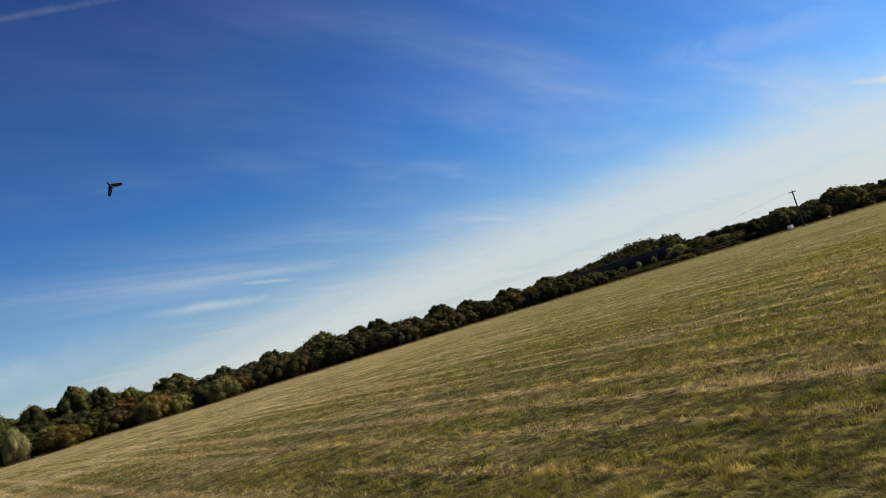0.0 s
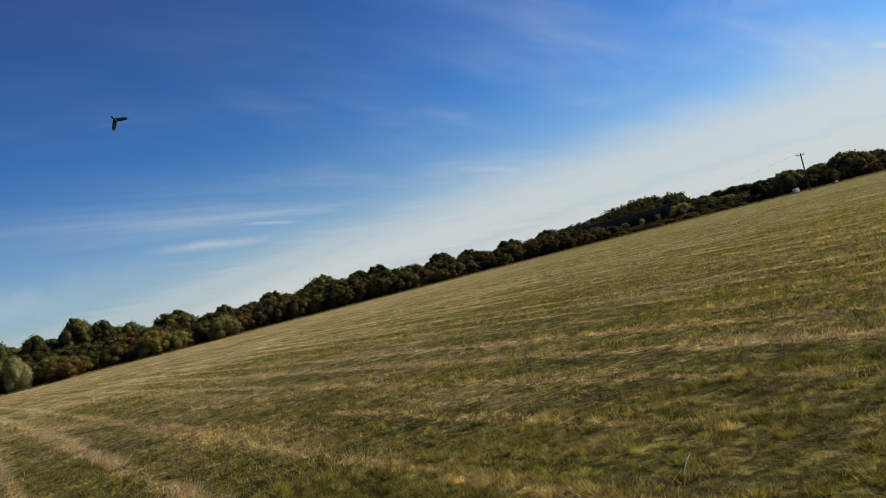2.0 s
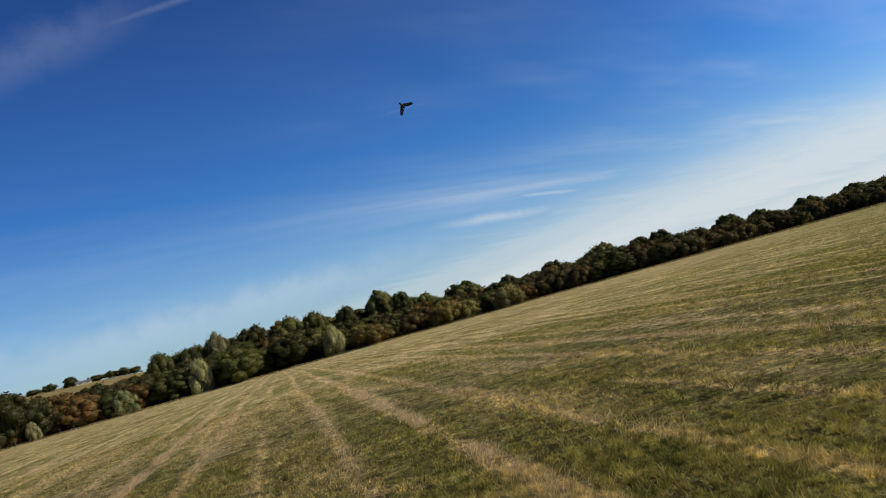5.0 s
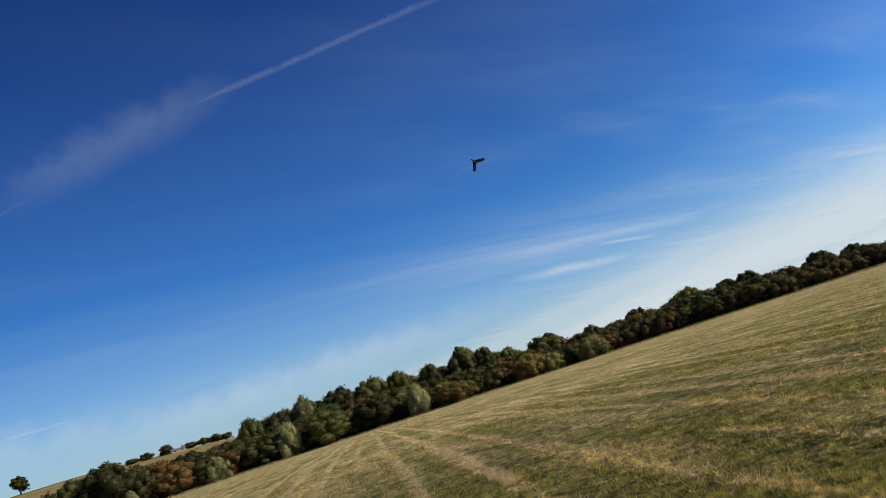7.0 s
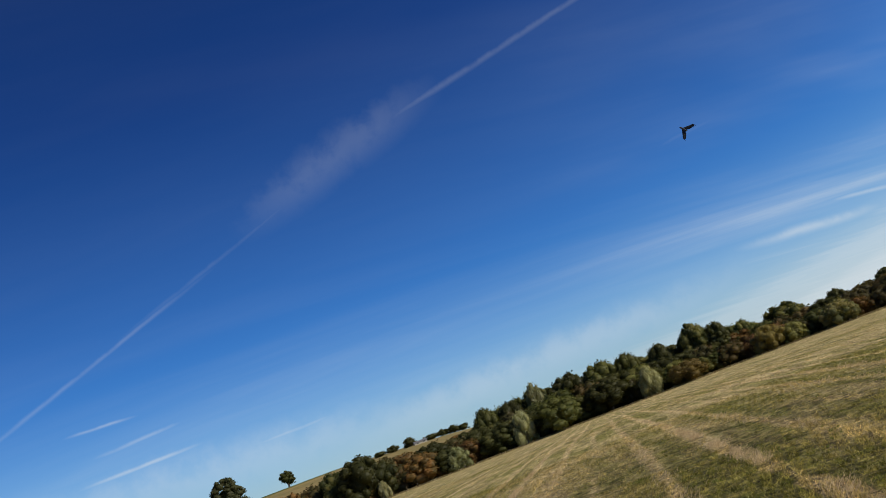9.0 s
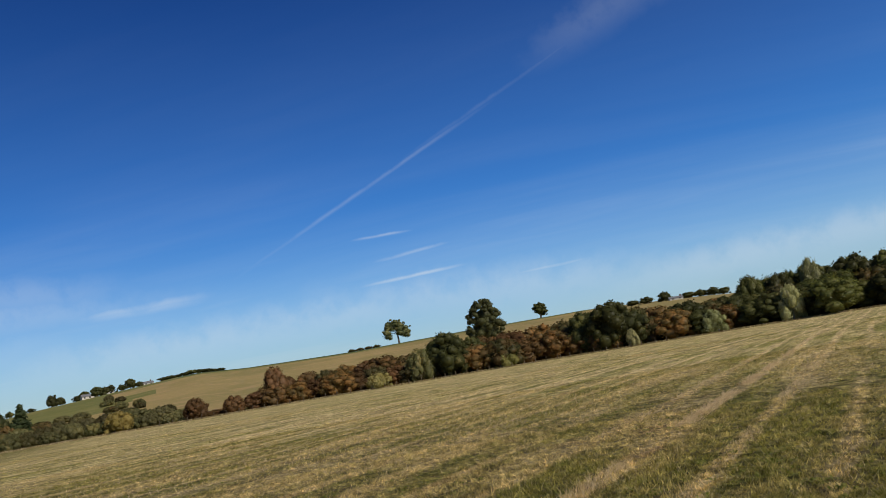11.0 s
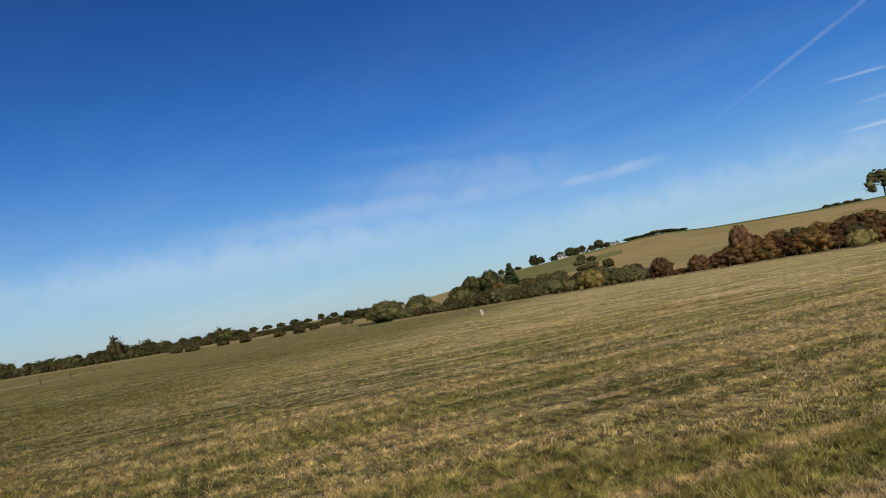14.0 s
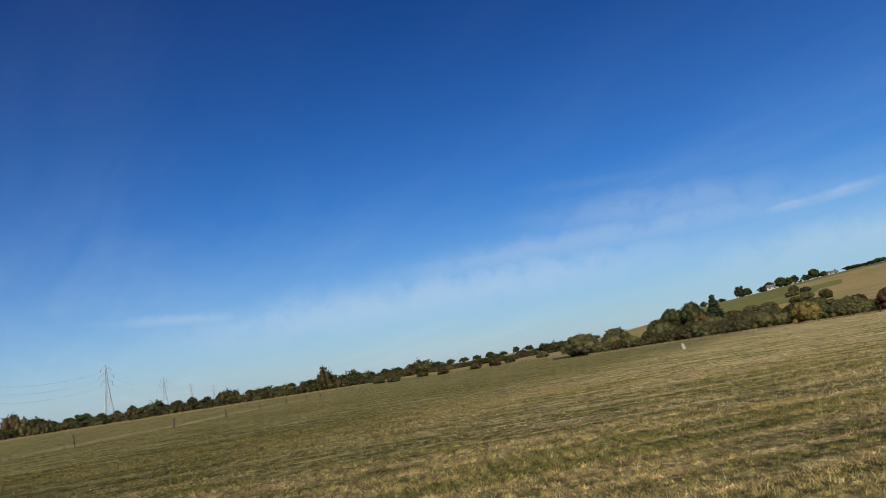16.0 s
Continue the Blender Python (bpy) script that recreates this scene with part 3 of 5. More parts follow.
pattern("yellow", 2, height=4.5, width=5.5, leaves=1500, mat=F_YELLOW, clear=0.0, lobes=16, lobe=0.32, size=0.28, stems=4, squash=1.15)
pattern("orange", 3, height=5.5, width=6.5, leaves=1600, mat=F_ORANGE, clear=0.02, lobes=16, lobe=0.34, size=0.32, stems=4, squash=1.15)
pattern("olive", 4, height=6.0, width=7.5, leaves=1600, mat=F_OLIVE, clear=0.02, lobes=28, lobe=0.32, size=0.36, stems=4, squash=1.15)
pattern("conifer", 2, height=10.0, width=5.0, leaves=1800, mat=F_CONIFER, clear=0.04, lobes=22, lobe=0.34, size=0.36, taper=0.75)
pattern("round", 3, height=12.0, width=10.0, leaves=2300, mat=F_DARK, clear=0.14, lobes=34, lobe=0.28, size=0.44, squash=1.0)
pattern("far", 5, height=6.5, width=7.0, leaves=420, mat=F_DARK, clear=0.0, lobes=9, lobe=0.42, size=0.52, stems=3, fine=1, squash=1.15)
pattern("far_brown", 3, height=5.0, width=8.0, leaves=420, mat=F_BROWN, clear=0.02, lobes=9, lobe=0.42, size=0.55, stems=3, fine=1, squash=1.3)

TREE_WORDS = {
    "hawthorn": ("shrub", "brown-green hawthorn shrub in the field hedge", "hedge shrubs", 6.0, 7.5),
    "rust": ("shrub", "russet autumn shrub in the field hedge", "hedge shrubs", 6.5, 6.5),
    "dark": ("tree", "dark green broadleaf tree behind the hedge", "hedge trees", 11.0, 11.0),
    "green": ("tree", "green broadleaf tree beside the meadow", "hedge trees", 10.0, 10.5),
    "willow": ("tree", "pale grey-green willow at the field edge", "hedge trees", 7.5, 6.0),
    "yellow": ("shrub", "yellowing rounded shrub at the field edge", "hedge shrubs", 4.5, 5.5),
    "orange": ("shrub", "orange autumn shrub at the field edge", "hedge shrubs", 5.5, 6.5),
    "olive": ("shrub", "grey-olive bushy shrub at the field edge", "hedge shrubs", 6.0, 7.5),
    "conifer": ("tree", "dark pointed conifer behind the hedge", "hedge trees", 10.0, 5.0),
    "round": ("tree", "round-crowned dark oak above the hedge", "hedge trees", 12.0, 10.0),
    "far": ("tree", "distant dark tree beyond the meadow", "distant trees", 6.5, 7.0),
    "far_brown": ("shrub", "distant brown hedge shrub beyond the meadow", "distant trees", 5.0, 8.0),
}
TREE_RNG = random.Random(7)


def plant(kind, az, r, height, width, label="", sink=0.0):
    category, words, group, h0, w0 = TREE_WORDS[kind]
    p = spot(az, r)
    p.z = land(p.x, p.y) - sink
    m = Matrix.Translation(p) @ Matrix.Rotation(TREE_RNG.uniform(0, 6.28), 4, "Z") @ Matrix.Diagonal((width / w0, width / w0, height / h0, 1))
    ob = copy_thing(TREE_RNG.choice(PATTERNS[kind]), m)
    ob.name = category
    return tagged(ob, label or words, category, group)


# ---------------------------------------------------------------- hedge round the meadow
HEDGE_AZ = [-76, -74.5, -72.5, -71, -69.5, -67, -65, -63, -60, -58.8, -57.9, -56, -54.4, -53.4, -52.1, -50.2, -47.7, -44, -42, -40, -37.7, -35, -32.8,
            -31, -29, -27.5, -26, -23, -21, -19.5, -17.5, -14.7, -12, -9.6, -5.5, -3, -1, 1, 6, 9, 12, 14, 18, 20, 22, 24, 30, 33, 34.5, 36, 38,
            40, 43, 44.5, 46.3, 48, 49.8, 51, 54, 60]
HEDGE_DEG = [1.1, 0.8, 0.75, 1.1, 1.3, 1.2, 1.35, 1.3, 1.2, 0.7, 0.45, 0.40, 0.5, 1.5, 2.1, 1.8, 2.0, 2.1, 2.1, 2.3, 2.35, 2.45, 2.45,
             2.4, 2.5, 2.5, 2.4, 2.3, 2.15, 2.1, 2.4, 2.6, 2.6, 2.5, 2.2, 2.0, 1.95, 1.85, 1.8, 1.9, 1.95, 1.95, 1.8, 1.65, 1.5, 1.4, 1.4, 1.1, 0.5, 0.38, 0.42,
             0.55, 0.5, 0.8, 1.1, 1.2, 1.2, 0.9, 0.9, 0.9]


BASE_EL = -0.76


def reach(az, r, degrees_up):
    """Height of a thing at r whose top stands so many degrees over the hedge foot."""
    return max(1.0, EYE_H + r * math.tan(radians(BASE_EL + degrees_up)) - land(*spot(az, r).xy)) * 1.03


def hedge_kind(az, pick):
    if az < -66:
        return ("hawthorn", "olive", "olive", "hawthorn")[int(pick * 4)]
    if az < -57.5:
        return ("hawthorn", "olive", "olive", "hawthorn", "olive")[int(pick * 5)]
    if az < -30.5:
        return ("rust", "rust", "rust", "hawthorn")[int(pick * 4)]
    if az < -20:
        return ("rust", "hawthorn", "dark", "rust")[int(pick * 4)]
    if az < -2:
        return ("dark", "hawthorn", "green", "dark")[int(pick * 4)]
    if az < 8:
        return ("hawthorn", "hawthorn", "dark", "rust")[int(pick * 4)]
    return ("hawthorn", "hawthorn", "hawthorn", "dark")[int(pick * 4)]


def build_hedge():
    rnd = random.Random(11)
    az = -76.0
    while az < 60:
        h = reach(az, 205, bend(az, HEDGE_AZ, HEDGE_DEG))
        front = h * rnd.uniform(0.62, 0.9)
        kind = hedge_kind(az, rnd.random() * 0.999)
        plant(kind, az, 201 + rnd.uniform(-1.5, 2.5), max(1.2, front), max(4.5, front * rnd.uniform(1.35, 1.8)))
        back = h * rnd.uniform(0.96, 1.08)
        kind = hedge_kind(az + 0.8, rnd.random() * 0.999)
        plant(kind, az + 0.8, 209 + rnd.uniform(-2, 3), max(1.4, back), max(5.5, back * rnd.uniform(1.35, 1.75)))
        az += max(1.15, min(1.8, front * 0.27)) * rnd.uniform(0.85, 1.15)


build_hedge()

# trees that stand out: kind, azimuth, distance, height and width in degrees seen, words
STANDOUT = [
    ("round", 2.9, 222, 2.35, 2.4, "broad dark oak rising above the hedge"),
    ("dark", 6.3, 222, 1.95, 1.3, "small dark tree rising above the hedge"),
    ("round", 9.6, 224, 2.05, 1.6, "small dark tree rising above the hedge"),
    ("olive", 13.2, 226, 2.3, 2.4, "broad grey-leaved tree rising above the hedge"),
    ("round", 15.9, 226, 2.0, 1.6, "small round tree rising above the hedge"),
    ("round", 17.4, 226, 2.05, 1.7, "small round tree rising above the hedge"),
    ("round", 21.9, 226, 1.8, 1.8, "small round tree rising above the hedge"),
    ("dark", 24.0, 226, 1.55, 1.5, ""), ("dark", 27.0, 226, 1.5, 1.8, ""), ("dark", 29.8, 228, 1.5, 1.8, ""),
    ("willow", -6.9, 196.5, 2.0, 1.5, "tall silvery willow at the meadow's edge"),
    ("orange", -4.3, 196.5, 1.35, 2.3, "wide yellow-orange autumn shrub at the meadow's edge"),
    ("orange", 1.4, 197, 1.6, 1.8, "orange autumn tree in the hedge"),
    ("yellow", 3.0, 197.5, 1.15, 1.5, ""),
    ("olive", 6.0, 197, 1.45, 2.0, "grey-green rounded shrub in the hedge"),
    ("willow", -16.2, 197, 2.25, 1.7, "pale dry-leaved willow at the meadow's edge"),
    ("green", -13.7, 197, 2.2, 3.0, "large green tree with foliage down to the grass"),
    ("dark", -18.3, 200, 1.6, 2.4, ""),
    ("green", -18.6, 218, 2.95, 1.8, "grey-green tree rising above the hedge"),
    ("willow", -14.7, 222, 3.5, 1.7, "tall grey-green tree rising above the wood"),
    ("dark", -16.8, 222, 2.8, 2.0, ""),
    ("dark", -12.3, 222, 3.15, 2.6, ""), ("green", -9.8, 222, 3.15, 2.6, "light green tree top of the small wood"),
    ("green", -7.9, 222, 3.0, 1.8, ""), ("dark", -5.6, 222, 2.8, 1.8, ""),
    ("round", -3.0, 222, 3.3, 1.9, "dark rounded oak rising above the hedge"),
    ("round", -1.5, 222, 2.75, 1.5, "dark rounded oak rising above the hedge"),
    ("green", 0.2, 218, 2.2, 1.4, ""),
    ("willow", -21.3, 197, 1.5, 1.7, "pale grey-green shrub at the meadow's edge"),
    ("dark", -28.1, 199, 3.2, 2.8, "dark green ash tree at the meadow's edge"),
    ("dark", -29.9, 203, 2.8, 2.2, "dark feathery tree at the meadow's edge"),
    ("dark", -26.9, 200, 2.5, 2.2, ""),
    ("willow", -26.8, 195.5, 1.1, 0.9, "pale shrub at the foot of the dark trees"),
    ("yellow", -45.0, 195.5, 0.95, 1.5, "pale yellow rounded shrub by the fence"),
    ("yellow", -35.8, 195.5, 1.0, 1.4, "pale yellow rounded shrub by the fence"),
    ("olive", -41.9, 199, 2.2, 1.7, "olive-green tree with bare lower trunks"),
    ("dark", -39.8, 200, 3.0, 2.7, "large dark green tree in the hedge"),
    ("dark", -38.2, 203, 2.4, 2.0, ""),
    ("rust", -52.2, 203, 2.55, 1.5, "tall russet tree in the hedge"),
    ("rust", -57.6, 198, 1.3, 1.3, "reddish shrub standing by itself in the hedge"),
    ("rust", -55.1, 198, 1.05, 1.2, "reddish shrub standing by itself in the hedge"),
    ("orange", -62.5, 197, 1.25, 1.6, "orange autumn shrub at the meadow's edge"),
    ("conifer", -68.1, 214, 2.35, 1.7, "dark pointed conifer behind the hedge"),
    ("dark", -69.6, 222, 2.1, 1.5, ""), ("dark", -70.9, 224, 1.9, 1.5, ""), ("orange", -69.0, 208, 1.45, 1.1, ""),
    ("dark", -72.0, 228, 1.3, 1.3, ""),
    ("olive", -77.3, 212, 1.40, 2.2, "rounded grey-green bush at the meadow's corner"),
    ("olive", -74.9, 212, 1.45, 1.8, "rounded grey-green bush at the meadow's corner"),
    ("olive", 46.2, 204, 1.5, 1.7, "rounded green tree beside the telegraph pole"),
    ("dark", 44.5, 210, 1.25, 1.2, ""),
    ("olive", 49.9, 206, 1.7, 2.5, "broad green willow beside the telegraph pole"),
    ("green", 48.2, 206, 1.35, 1.8, ""),
    ("yellow", 37.6, 391, 0.62, 0.42, "pale shrub before the viaduct arches"), ("willow", 36.5, 391, 0.60, 0.40, "pale shrub before the viaduct arches"),
    ("yellow", 35.3, 391, 0.58, 0.50, "pale shrub before the viaduct arches"), ("willow", 34.2, 391, 0.62, 0.45, "pale tree before the viaduct arches"),
    ("yellow", 39.3, 262, 1.0, 1.5, "yellow-green shrub beside the viaduct"), ("olive", 40.7, 264, 0.95, 1.8, "grey-green shrub beside the viaduct"), ("yellow", 42.3, 258, 0.75, 1.3, "yellow-green shrub on the slope"),
    ("dark", 54.3, 210, 1.15, 1.6, ""), ("dark", 56.9, 210, 1.2, 1.8, ""),
]
for kind, az, r, h, w, words in STANDOUT:
    k = r * math.tan(radians(1.0))
    plant(kind, az, r, reach(az, r, h + (0.16 if r < 213 else 0.42 if az < 2 else 0.32)), w * k * 1.30, words)

def build_copse():
    """The closed canopy of the small wood behind the hedge."""
    rnd = random.Random(17)
    az = -20.0
    while az < 0.5:
        up = bend(az, [-20, -18.5, -14.7, -12, -9.6, -5.5, -3, 0.5], [2.3, 2.9, 3.3, 3.1, 3.05, 2.7, 2.8, 2.1])
        kind = rnd.choice(("dark", "round", "dark", "green", "round"))
        plant(kind, az, 230 + rnd.uniform(-3, 4), reach(az, 230, up + rnd.uniform(-0.05, 0.30)), rnd.uniform(9.5, 12.0), "rounded dark tree in the closed canopy of the copse")
        az += rnd.uniform(1.1, 1.5)
    # scrub climbing the foot of the hill
    az = -72.0
    while az < -58.5:
        for r, h in ((222, 3.6), (242, 3.2), (262, 2.8), (285, 2.4), (315, 2.0)):
            if rnd.random() < (0.95 if az < -62 else 0.6) - (r - 222) * 0.004:
                plant(rnd.choice(("hawthorn", "olive", "olive", "hawthorn", "olive")), az + rnd.uniform(-0.5, 0.5), r + rnd.uniform(-8, 8), h * rnd.uniform(1.0, 1.5), rnd.uniform(5.5, 7.5),
                      "mixed shrub on the foot of the hill")
        az += 1.25


build_copse()

# ---------------------------------------------------------------- trees on the hill and far away
def far_at(kind, az, r, height, width, words="", sink=0.1):
    return plant(kind, az, r, height, width, words, sink)


FAR_RNG = random.Random(5)
WOODS = {}


def wood_at(wood, kind, az, r, height, width, sink=0.1):
    """Note one tree of a far wood whose trees cannot be told apart."""
    _, _, _, h0, w0 = TREE_WORDS[kind]
    p = spot(az, r)
    p.z = land(p.x, p.y) - sink
    m = Matrix.Translation(p) @ Matrix.Rotation(TREE_RNG.uniform(0, 6.28), 4, "Z") @ Matrix.Diagonal((width / w0, width / w0, height / h0, 1))
    WOODS.setdefault(wood, []).append((TREE_RNG.choice(PATTERNS[kind]), m))


def join_woods(labels):
    for wood, trees in WOODS.items():
        verts, faces, slots, smooth, mats, at = [], [], [], [], [], 0
        for ob, m in trees:
            k = np.array(m)
            for child in ob.children:
                me = child.data
                if me.materials[0] not in mats:
                    mats.append(me.materials[0])
                v = np.empty(len(me.vertices) * 3)
                me.vertices.foreach_get("co", v)
                verts.append(v.reshape(-1, 3) @ k[:3, :3].T + k[:3, 3])
                faces += [[i + at for i in f.vertices] for f in me.polygons]
                slots += [mats.index(me.materials[0])] * len(me.polygons)
                smooth += [f.use_smooth for f in me.polygons]
                at += len(me.vertices)
        me = bpy.data.meshes.new(wood)
        me.from_pydata(np.concatenate(verts).tolist(), [], faces)
        for mat in mats:
            me.materials.append(mat)
        me.polygons.foreach_set("material_index", slots)
        me.polygons.foreach_set("use_smooth", smooth)
        me.update()
        tagged(new(wood, me), labels[wood], "trees", kind="stuff")


def build_far():
    rnd = FAR_RNG
    # the wooded knoll behind the viaduct
    az = 30.5
    while az < 39.4:
        top = bend(az, [30.5, 33, 35, 37, 39.4], [0.95, 1.05, 1.50, 1.72, 1.40])
        for r in (450, 474):
            g = land(*spot(az, r).xy)
            far_at("far", az + rnd.uniform(-0.2, 0.2), r, max(3.0, EYE_H + r * math.tan(radians(top)) - g) * rnd.uniform(0.95, 1.03), rnd.uniform(13.0, 16.0),
                   "dark tree of the wooded knoll behind the viaduct")
        for r, k in ((408, 0.42), (424, 0.66), (438, 0.86)):
            g = land(*spot(az, r).xy)
            wood_at("knoll_wood", rnd.choice(("far", "far", "far_brown")), az + rnd.uniform(-0.3, 0.3), r, max(2.5, EYE_H + r * math.tan(radians(top * k)) - g) * rnd.uniform(0.92, 1.06), rnd.uniform(10.0, 14.0))
        az += 0.62
    az = 27.0
    while az < 60:
        for r in (250, 300):
            tall = rnd.uniform(0.8, 1.2) if 32.3 < az < 38.6 else rnd.uniform(2.6, 3.8)
            wood_at("slope_scrub", rnd.choice(("far_brown", "far")), az + rnd.uniform(-0.4, 0.4), r + rnd.uniform(-12, 12), tall, rnd.uniform(8, 11))
        az += 1.25
    # low woods along the crest
    az = 40.0
    while az < 60:
        for r in (380, 440, 462):
            wood_at("crest_wood", "far", az + rnd.uniform(-0.2, 0.2), r + rnd.uniform(-8, 8), rnd.uniform(3.8, 5.4), rnd.uniform(9, 12))
        az += 0.9
    # scrub on the near crest between the tall trees
    az = -1.0
    while az < 31:
        for r, up in ((232, 0.98), (290, 1.03)):
            top = bend(az, HEDGE_AZ, HEDGE_DEG) * up * rnd.uniform(0.93, 1.02)
            wood_at("scrub_wood", rnd.choice(("far_brown", "far_brown", "far")), az + rnd.uniform(-0.3, 0.3), r + rnd.uniform(-8, 8), reach(az, r, top), rnd.uniform(9, 13))
        az += 1.3
    # trees, hedges and houses along the hill's crest
    for az, h, w in ((-68.7, 4.0, 5.0), (-67.5, 3.0, 6.0), (-66.25, 8.6, 8.5), (-65.8, 5.0, 6.0), (-64.8, 4.4, 7.0), (-64.35, 5.6, 7.0), (-63.6, 6.2, 8.0), (-63.15, 5.2, 7.0), (-62.75, 6.4, 7.5), (-62.1, 4.2, 6.0), (-61.55, 6.2, 7.0), (-61.0, 3.4, 6.0)):
        far_at(rnd.choice(("dark", "far")), az, bend(az, CREST_AZ, CREST_R) + rnd.choice((-6, 12)), h, w, "small dark tree on the hill's crest")
    az = -59.4
    while az < -55.6:
        far_at("far", az, 524, rnd.uniform(1.8, 3.0), rnd.uniform(8, 11), "dark hedge tree on the hill's crest")
        az += 0.45
    for az in (-46.6, -46.0, -45.4, -44.8):
        far_at("far_brown", az, 516, 1.7, 6.5, "low dark hedge on the hill's crest")
    for k in range(26):
        plant(rnd.choice(("rust", "hawthorn", "dark", "hawthorn")), -27.8 + 0.31 * k + rnd.uniform(-0.3, 0.3), rnd.uniform(222, 300), rnd.uniform(5.0, 6.6), rnd.uniform(6, 9), "russet shrub on the slope above the hedge")
    for az, h, w in ((-26.3, 3.0, 8.0), (-25.4, 4.0, 8.5), (-24.1, 5.4, 8.5), (-22.5, 3.4, 9.0), (-21.7, 4.0, 8.0), (-20.9, 4.4, 8.5), (-20.2, 3.8, 8.0)):
        far_at("far", az, 430, h, w, "small dark tree above the russet hedge")
    # low ground beyond the open side of the meadow
    az = -119.0
    while az < -77.5:
        h = bend(az, [-119, -114, -111, -107.5, -104, -100, -95.3, -93, -90.4, -87, -85.5, -82, -78], [5, 6.2, 3.2, 4.6, 3.6, 4.6, 6.6, 3.4, 5.4, 3.4, 4.4, 3.4, 3.0])
        r = 345 + rnd.uniform(-10, 15)
        if az > -93:
            r += 40
        h *= 1.15
        far_at(rnd.choice(("far", "far", "far", "far_brown")), az, r, h * rnd.choice((0.55, 0.7, 0.85, 1.0, 1.35)) + 0.7, rnd.uniform(8.0, 13.0), sink=0.8)
        if rnd.random() < 0.8:
            far_at(rnd.choice(("far_brown", "far")), az + 0.4, r - 16, h * rnd.uniform(0.42, 0.65) + 0.6, rnd.uniform(5, 7.5), sink=0.7)
        az += rnd.uniform(0.45, 0.8)
    # a ragged line of scrub between the two pastures
    for k in range(9):
        far_at(rnd.choice(("olive", "hawthorn")), -63.5 + 0.3 * k + rnd.uniform(-0.6, 0.6), 400 - 10 * k + rnd.uniform(-25, 25), rnd.uniform(2.2, 3.4), rnd.uniform(3.6, 5.2), "low scrub between the hill pastures")
    az = -92.0
    while az < -78.5:
        far_at(rnd.choice(("olive", "far_brown")), az, 275 + rnd.uniform(-14, 14), rnd.uniform(1.8, 3.2), rnd.uniform(3.5, 5.0))
        az += rnd.uniform(1.0, 2.4)
    # a thin dark belt on the farthest land
    az = -120.0
    while az < -76:
        wood_at("plain_wood", "far", az, rnd.uniform(840, 940), rnd.uniform(4.0, 8.0), rnd.uniform(8, 13))
        az += 0.95
    join_woods({"knoll_wood": "closed dark wood on the knoll's front slope", "crest_wood": "low dark woods along the far crest", "plain_wood": "hazy far-off belt of trees on the plain",
                "scrub_wood": "closed brown scrub behind the field hedge", "slope_scrub": "dark scrub on the slope behind the hedge"})


build_far()


def lone_tree(name, az, r, seed, height, width, clear, lean, words, leaves=2600, sink=0.2, **kw):
    ob = make_tree(name, seed, height, width, leaves, kw.pop("mat", F_GREEN), clear=clear, lean=lean, size=kw.pop("size", 0.60), **kw)
    p = spot(az, r)
    ob.location = (p.x, p.y, land(p.x, p.y) - sink)
    ob.rotation_euler = (0, 0, radians(-az))
    return tagged(ob, words, "tree")


lone_tree("tree", -43.15, 512, 901, 16.4, 21.5, 0.46, -0.05, "lone spreading tree with bare trunk on the hill", thick=0.55, lobes=22, lobe=0.27, leaves=2200, limbs=16, squash=0.7, mat=F_OAK,
          crowns=((-0.27, 0.0, -0.10, 0.42, 0.95), (0.27, 0.0, -0.10, 0.40, 0.93), (-0.08, 0.05, 0.0, 0.62, 1.0), (0.12, -0.05, -0.02, 0.5, 0.98)))
lone_tree("tree", -32.8, 508, 902, 10.8, 11.0, 0.26, 0.0, "small lone round tree on the hill", thick=0.5, lobes=16, lobe=0.32, leaves=1500, limbs=12,
          crowns=((-0.08, 0.0, 0.0, 0.8, 1.0), (0.18, 0.0, 0.0, 0.6, 0.85)))
lone_tree("tree", -36.85, 330, 903, 20.0, 18.0, 0.02, 0.0, "large solitary oak above the russet hedge", leaves=5600, mat=F_OAK, thick=0.6, lobes=80, lobe=0.19, size=0.50, taper=0.2)


# ---------------------------------------------------------------- built things
CREOSOTE = mat_plain("creosoted timber", (0.028, 0.022, 0.017), (0.060, 0.048, 0.036), 0.85, 5.0, 0.0, 0.01, (1, 1, 0.1))
GREY_TIMBER = mat_plain("weathered brown timber", (0.045, 0.032, 0.019), (0.10, 0.074, 0.046), 0.9, 9.0, 0.0, 0.01, (1, 1, 0.12))
STEEL = mat_plain("galvanised steel", (0.20, 0.21, 0.22), (0.32, 0.33, 0.34), 0.55, 3.0, 0.8)
CERAMIC = mat_plain("brown ceramic", (0.10, 0.05, 0.03), (0.16, 0.08, 0.05), 0.3, 5.0)
CABLE = mat_plain("dull aluminium cable", (0.15, 0.155, 0.16), (0.22, 0.225, 0.23), 0.6, 2.0, 0.6)
# brick darkened in its colour to match a wall that stands in shade
BLUE_BRICK = mat_plain("dark brick", (0.060, 0.045, 0.036), (0.115, 0.085, 0.066), 0.9, 3.0, 0.0, 0.02)
COPING = mat_plain("weathered stone coping", (0.14, 0.13, 0.115), (0.24, 0.22, 0.19), 0.9, 3.0)
RENDER_WALL = mat_plain("cream wall render", (0.40, 0.36, 0.29), (0.50, 0.46, 0.39), 0.85, 2.0)
ROOF_SLATE = mat_plain("slate roof", (0.10, 0.10, 0.11), (0.18, 0.175, 0.175), 0.7, 4.0)
WINDOW_DARK = mat_plain("dark window glass", (0.02, 0.025, 0.03), (0.04, 0.045, 0.05), 0.1, 2.0)
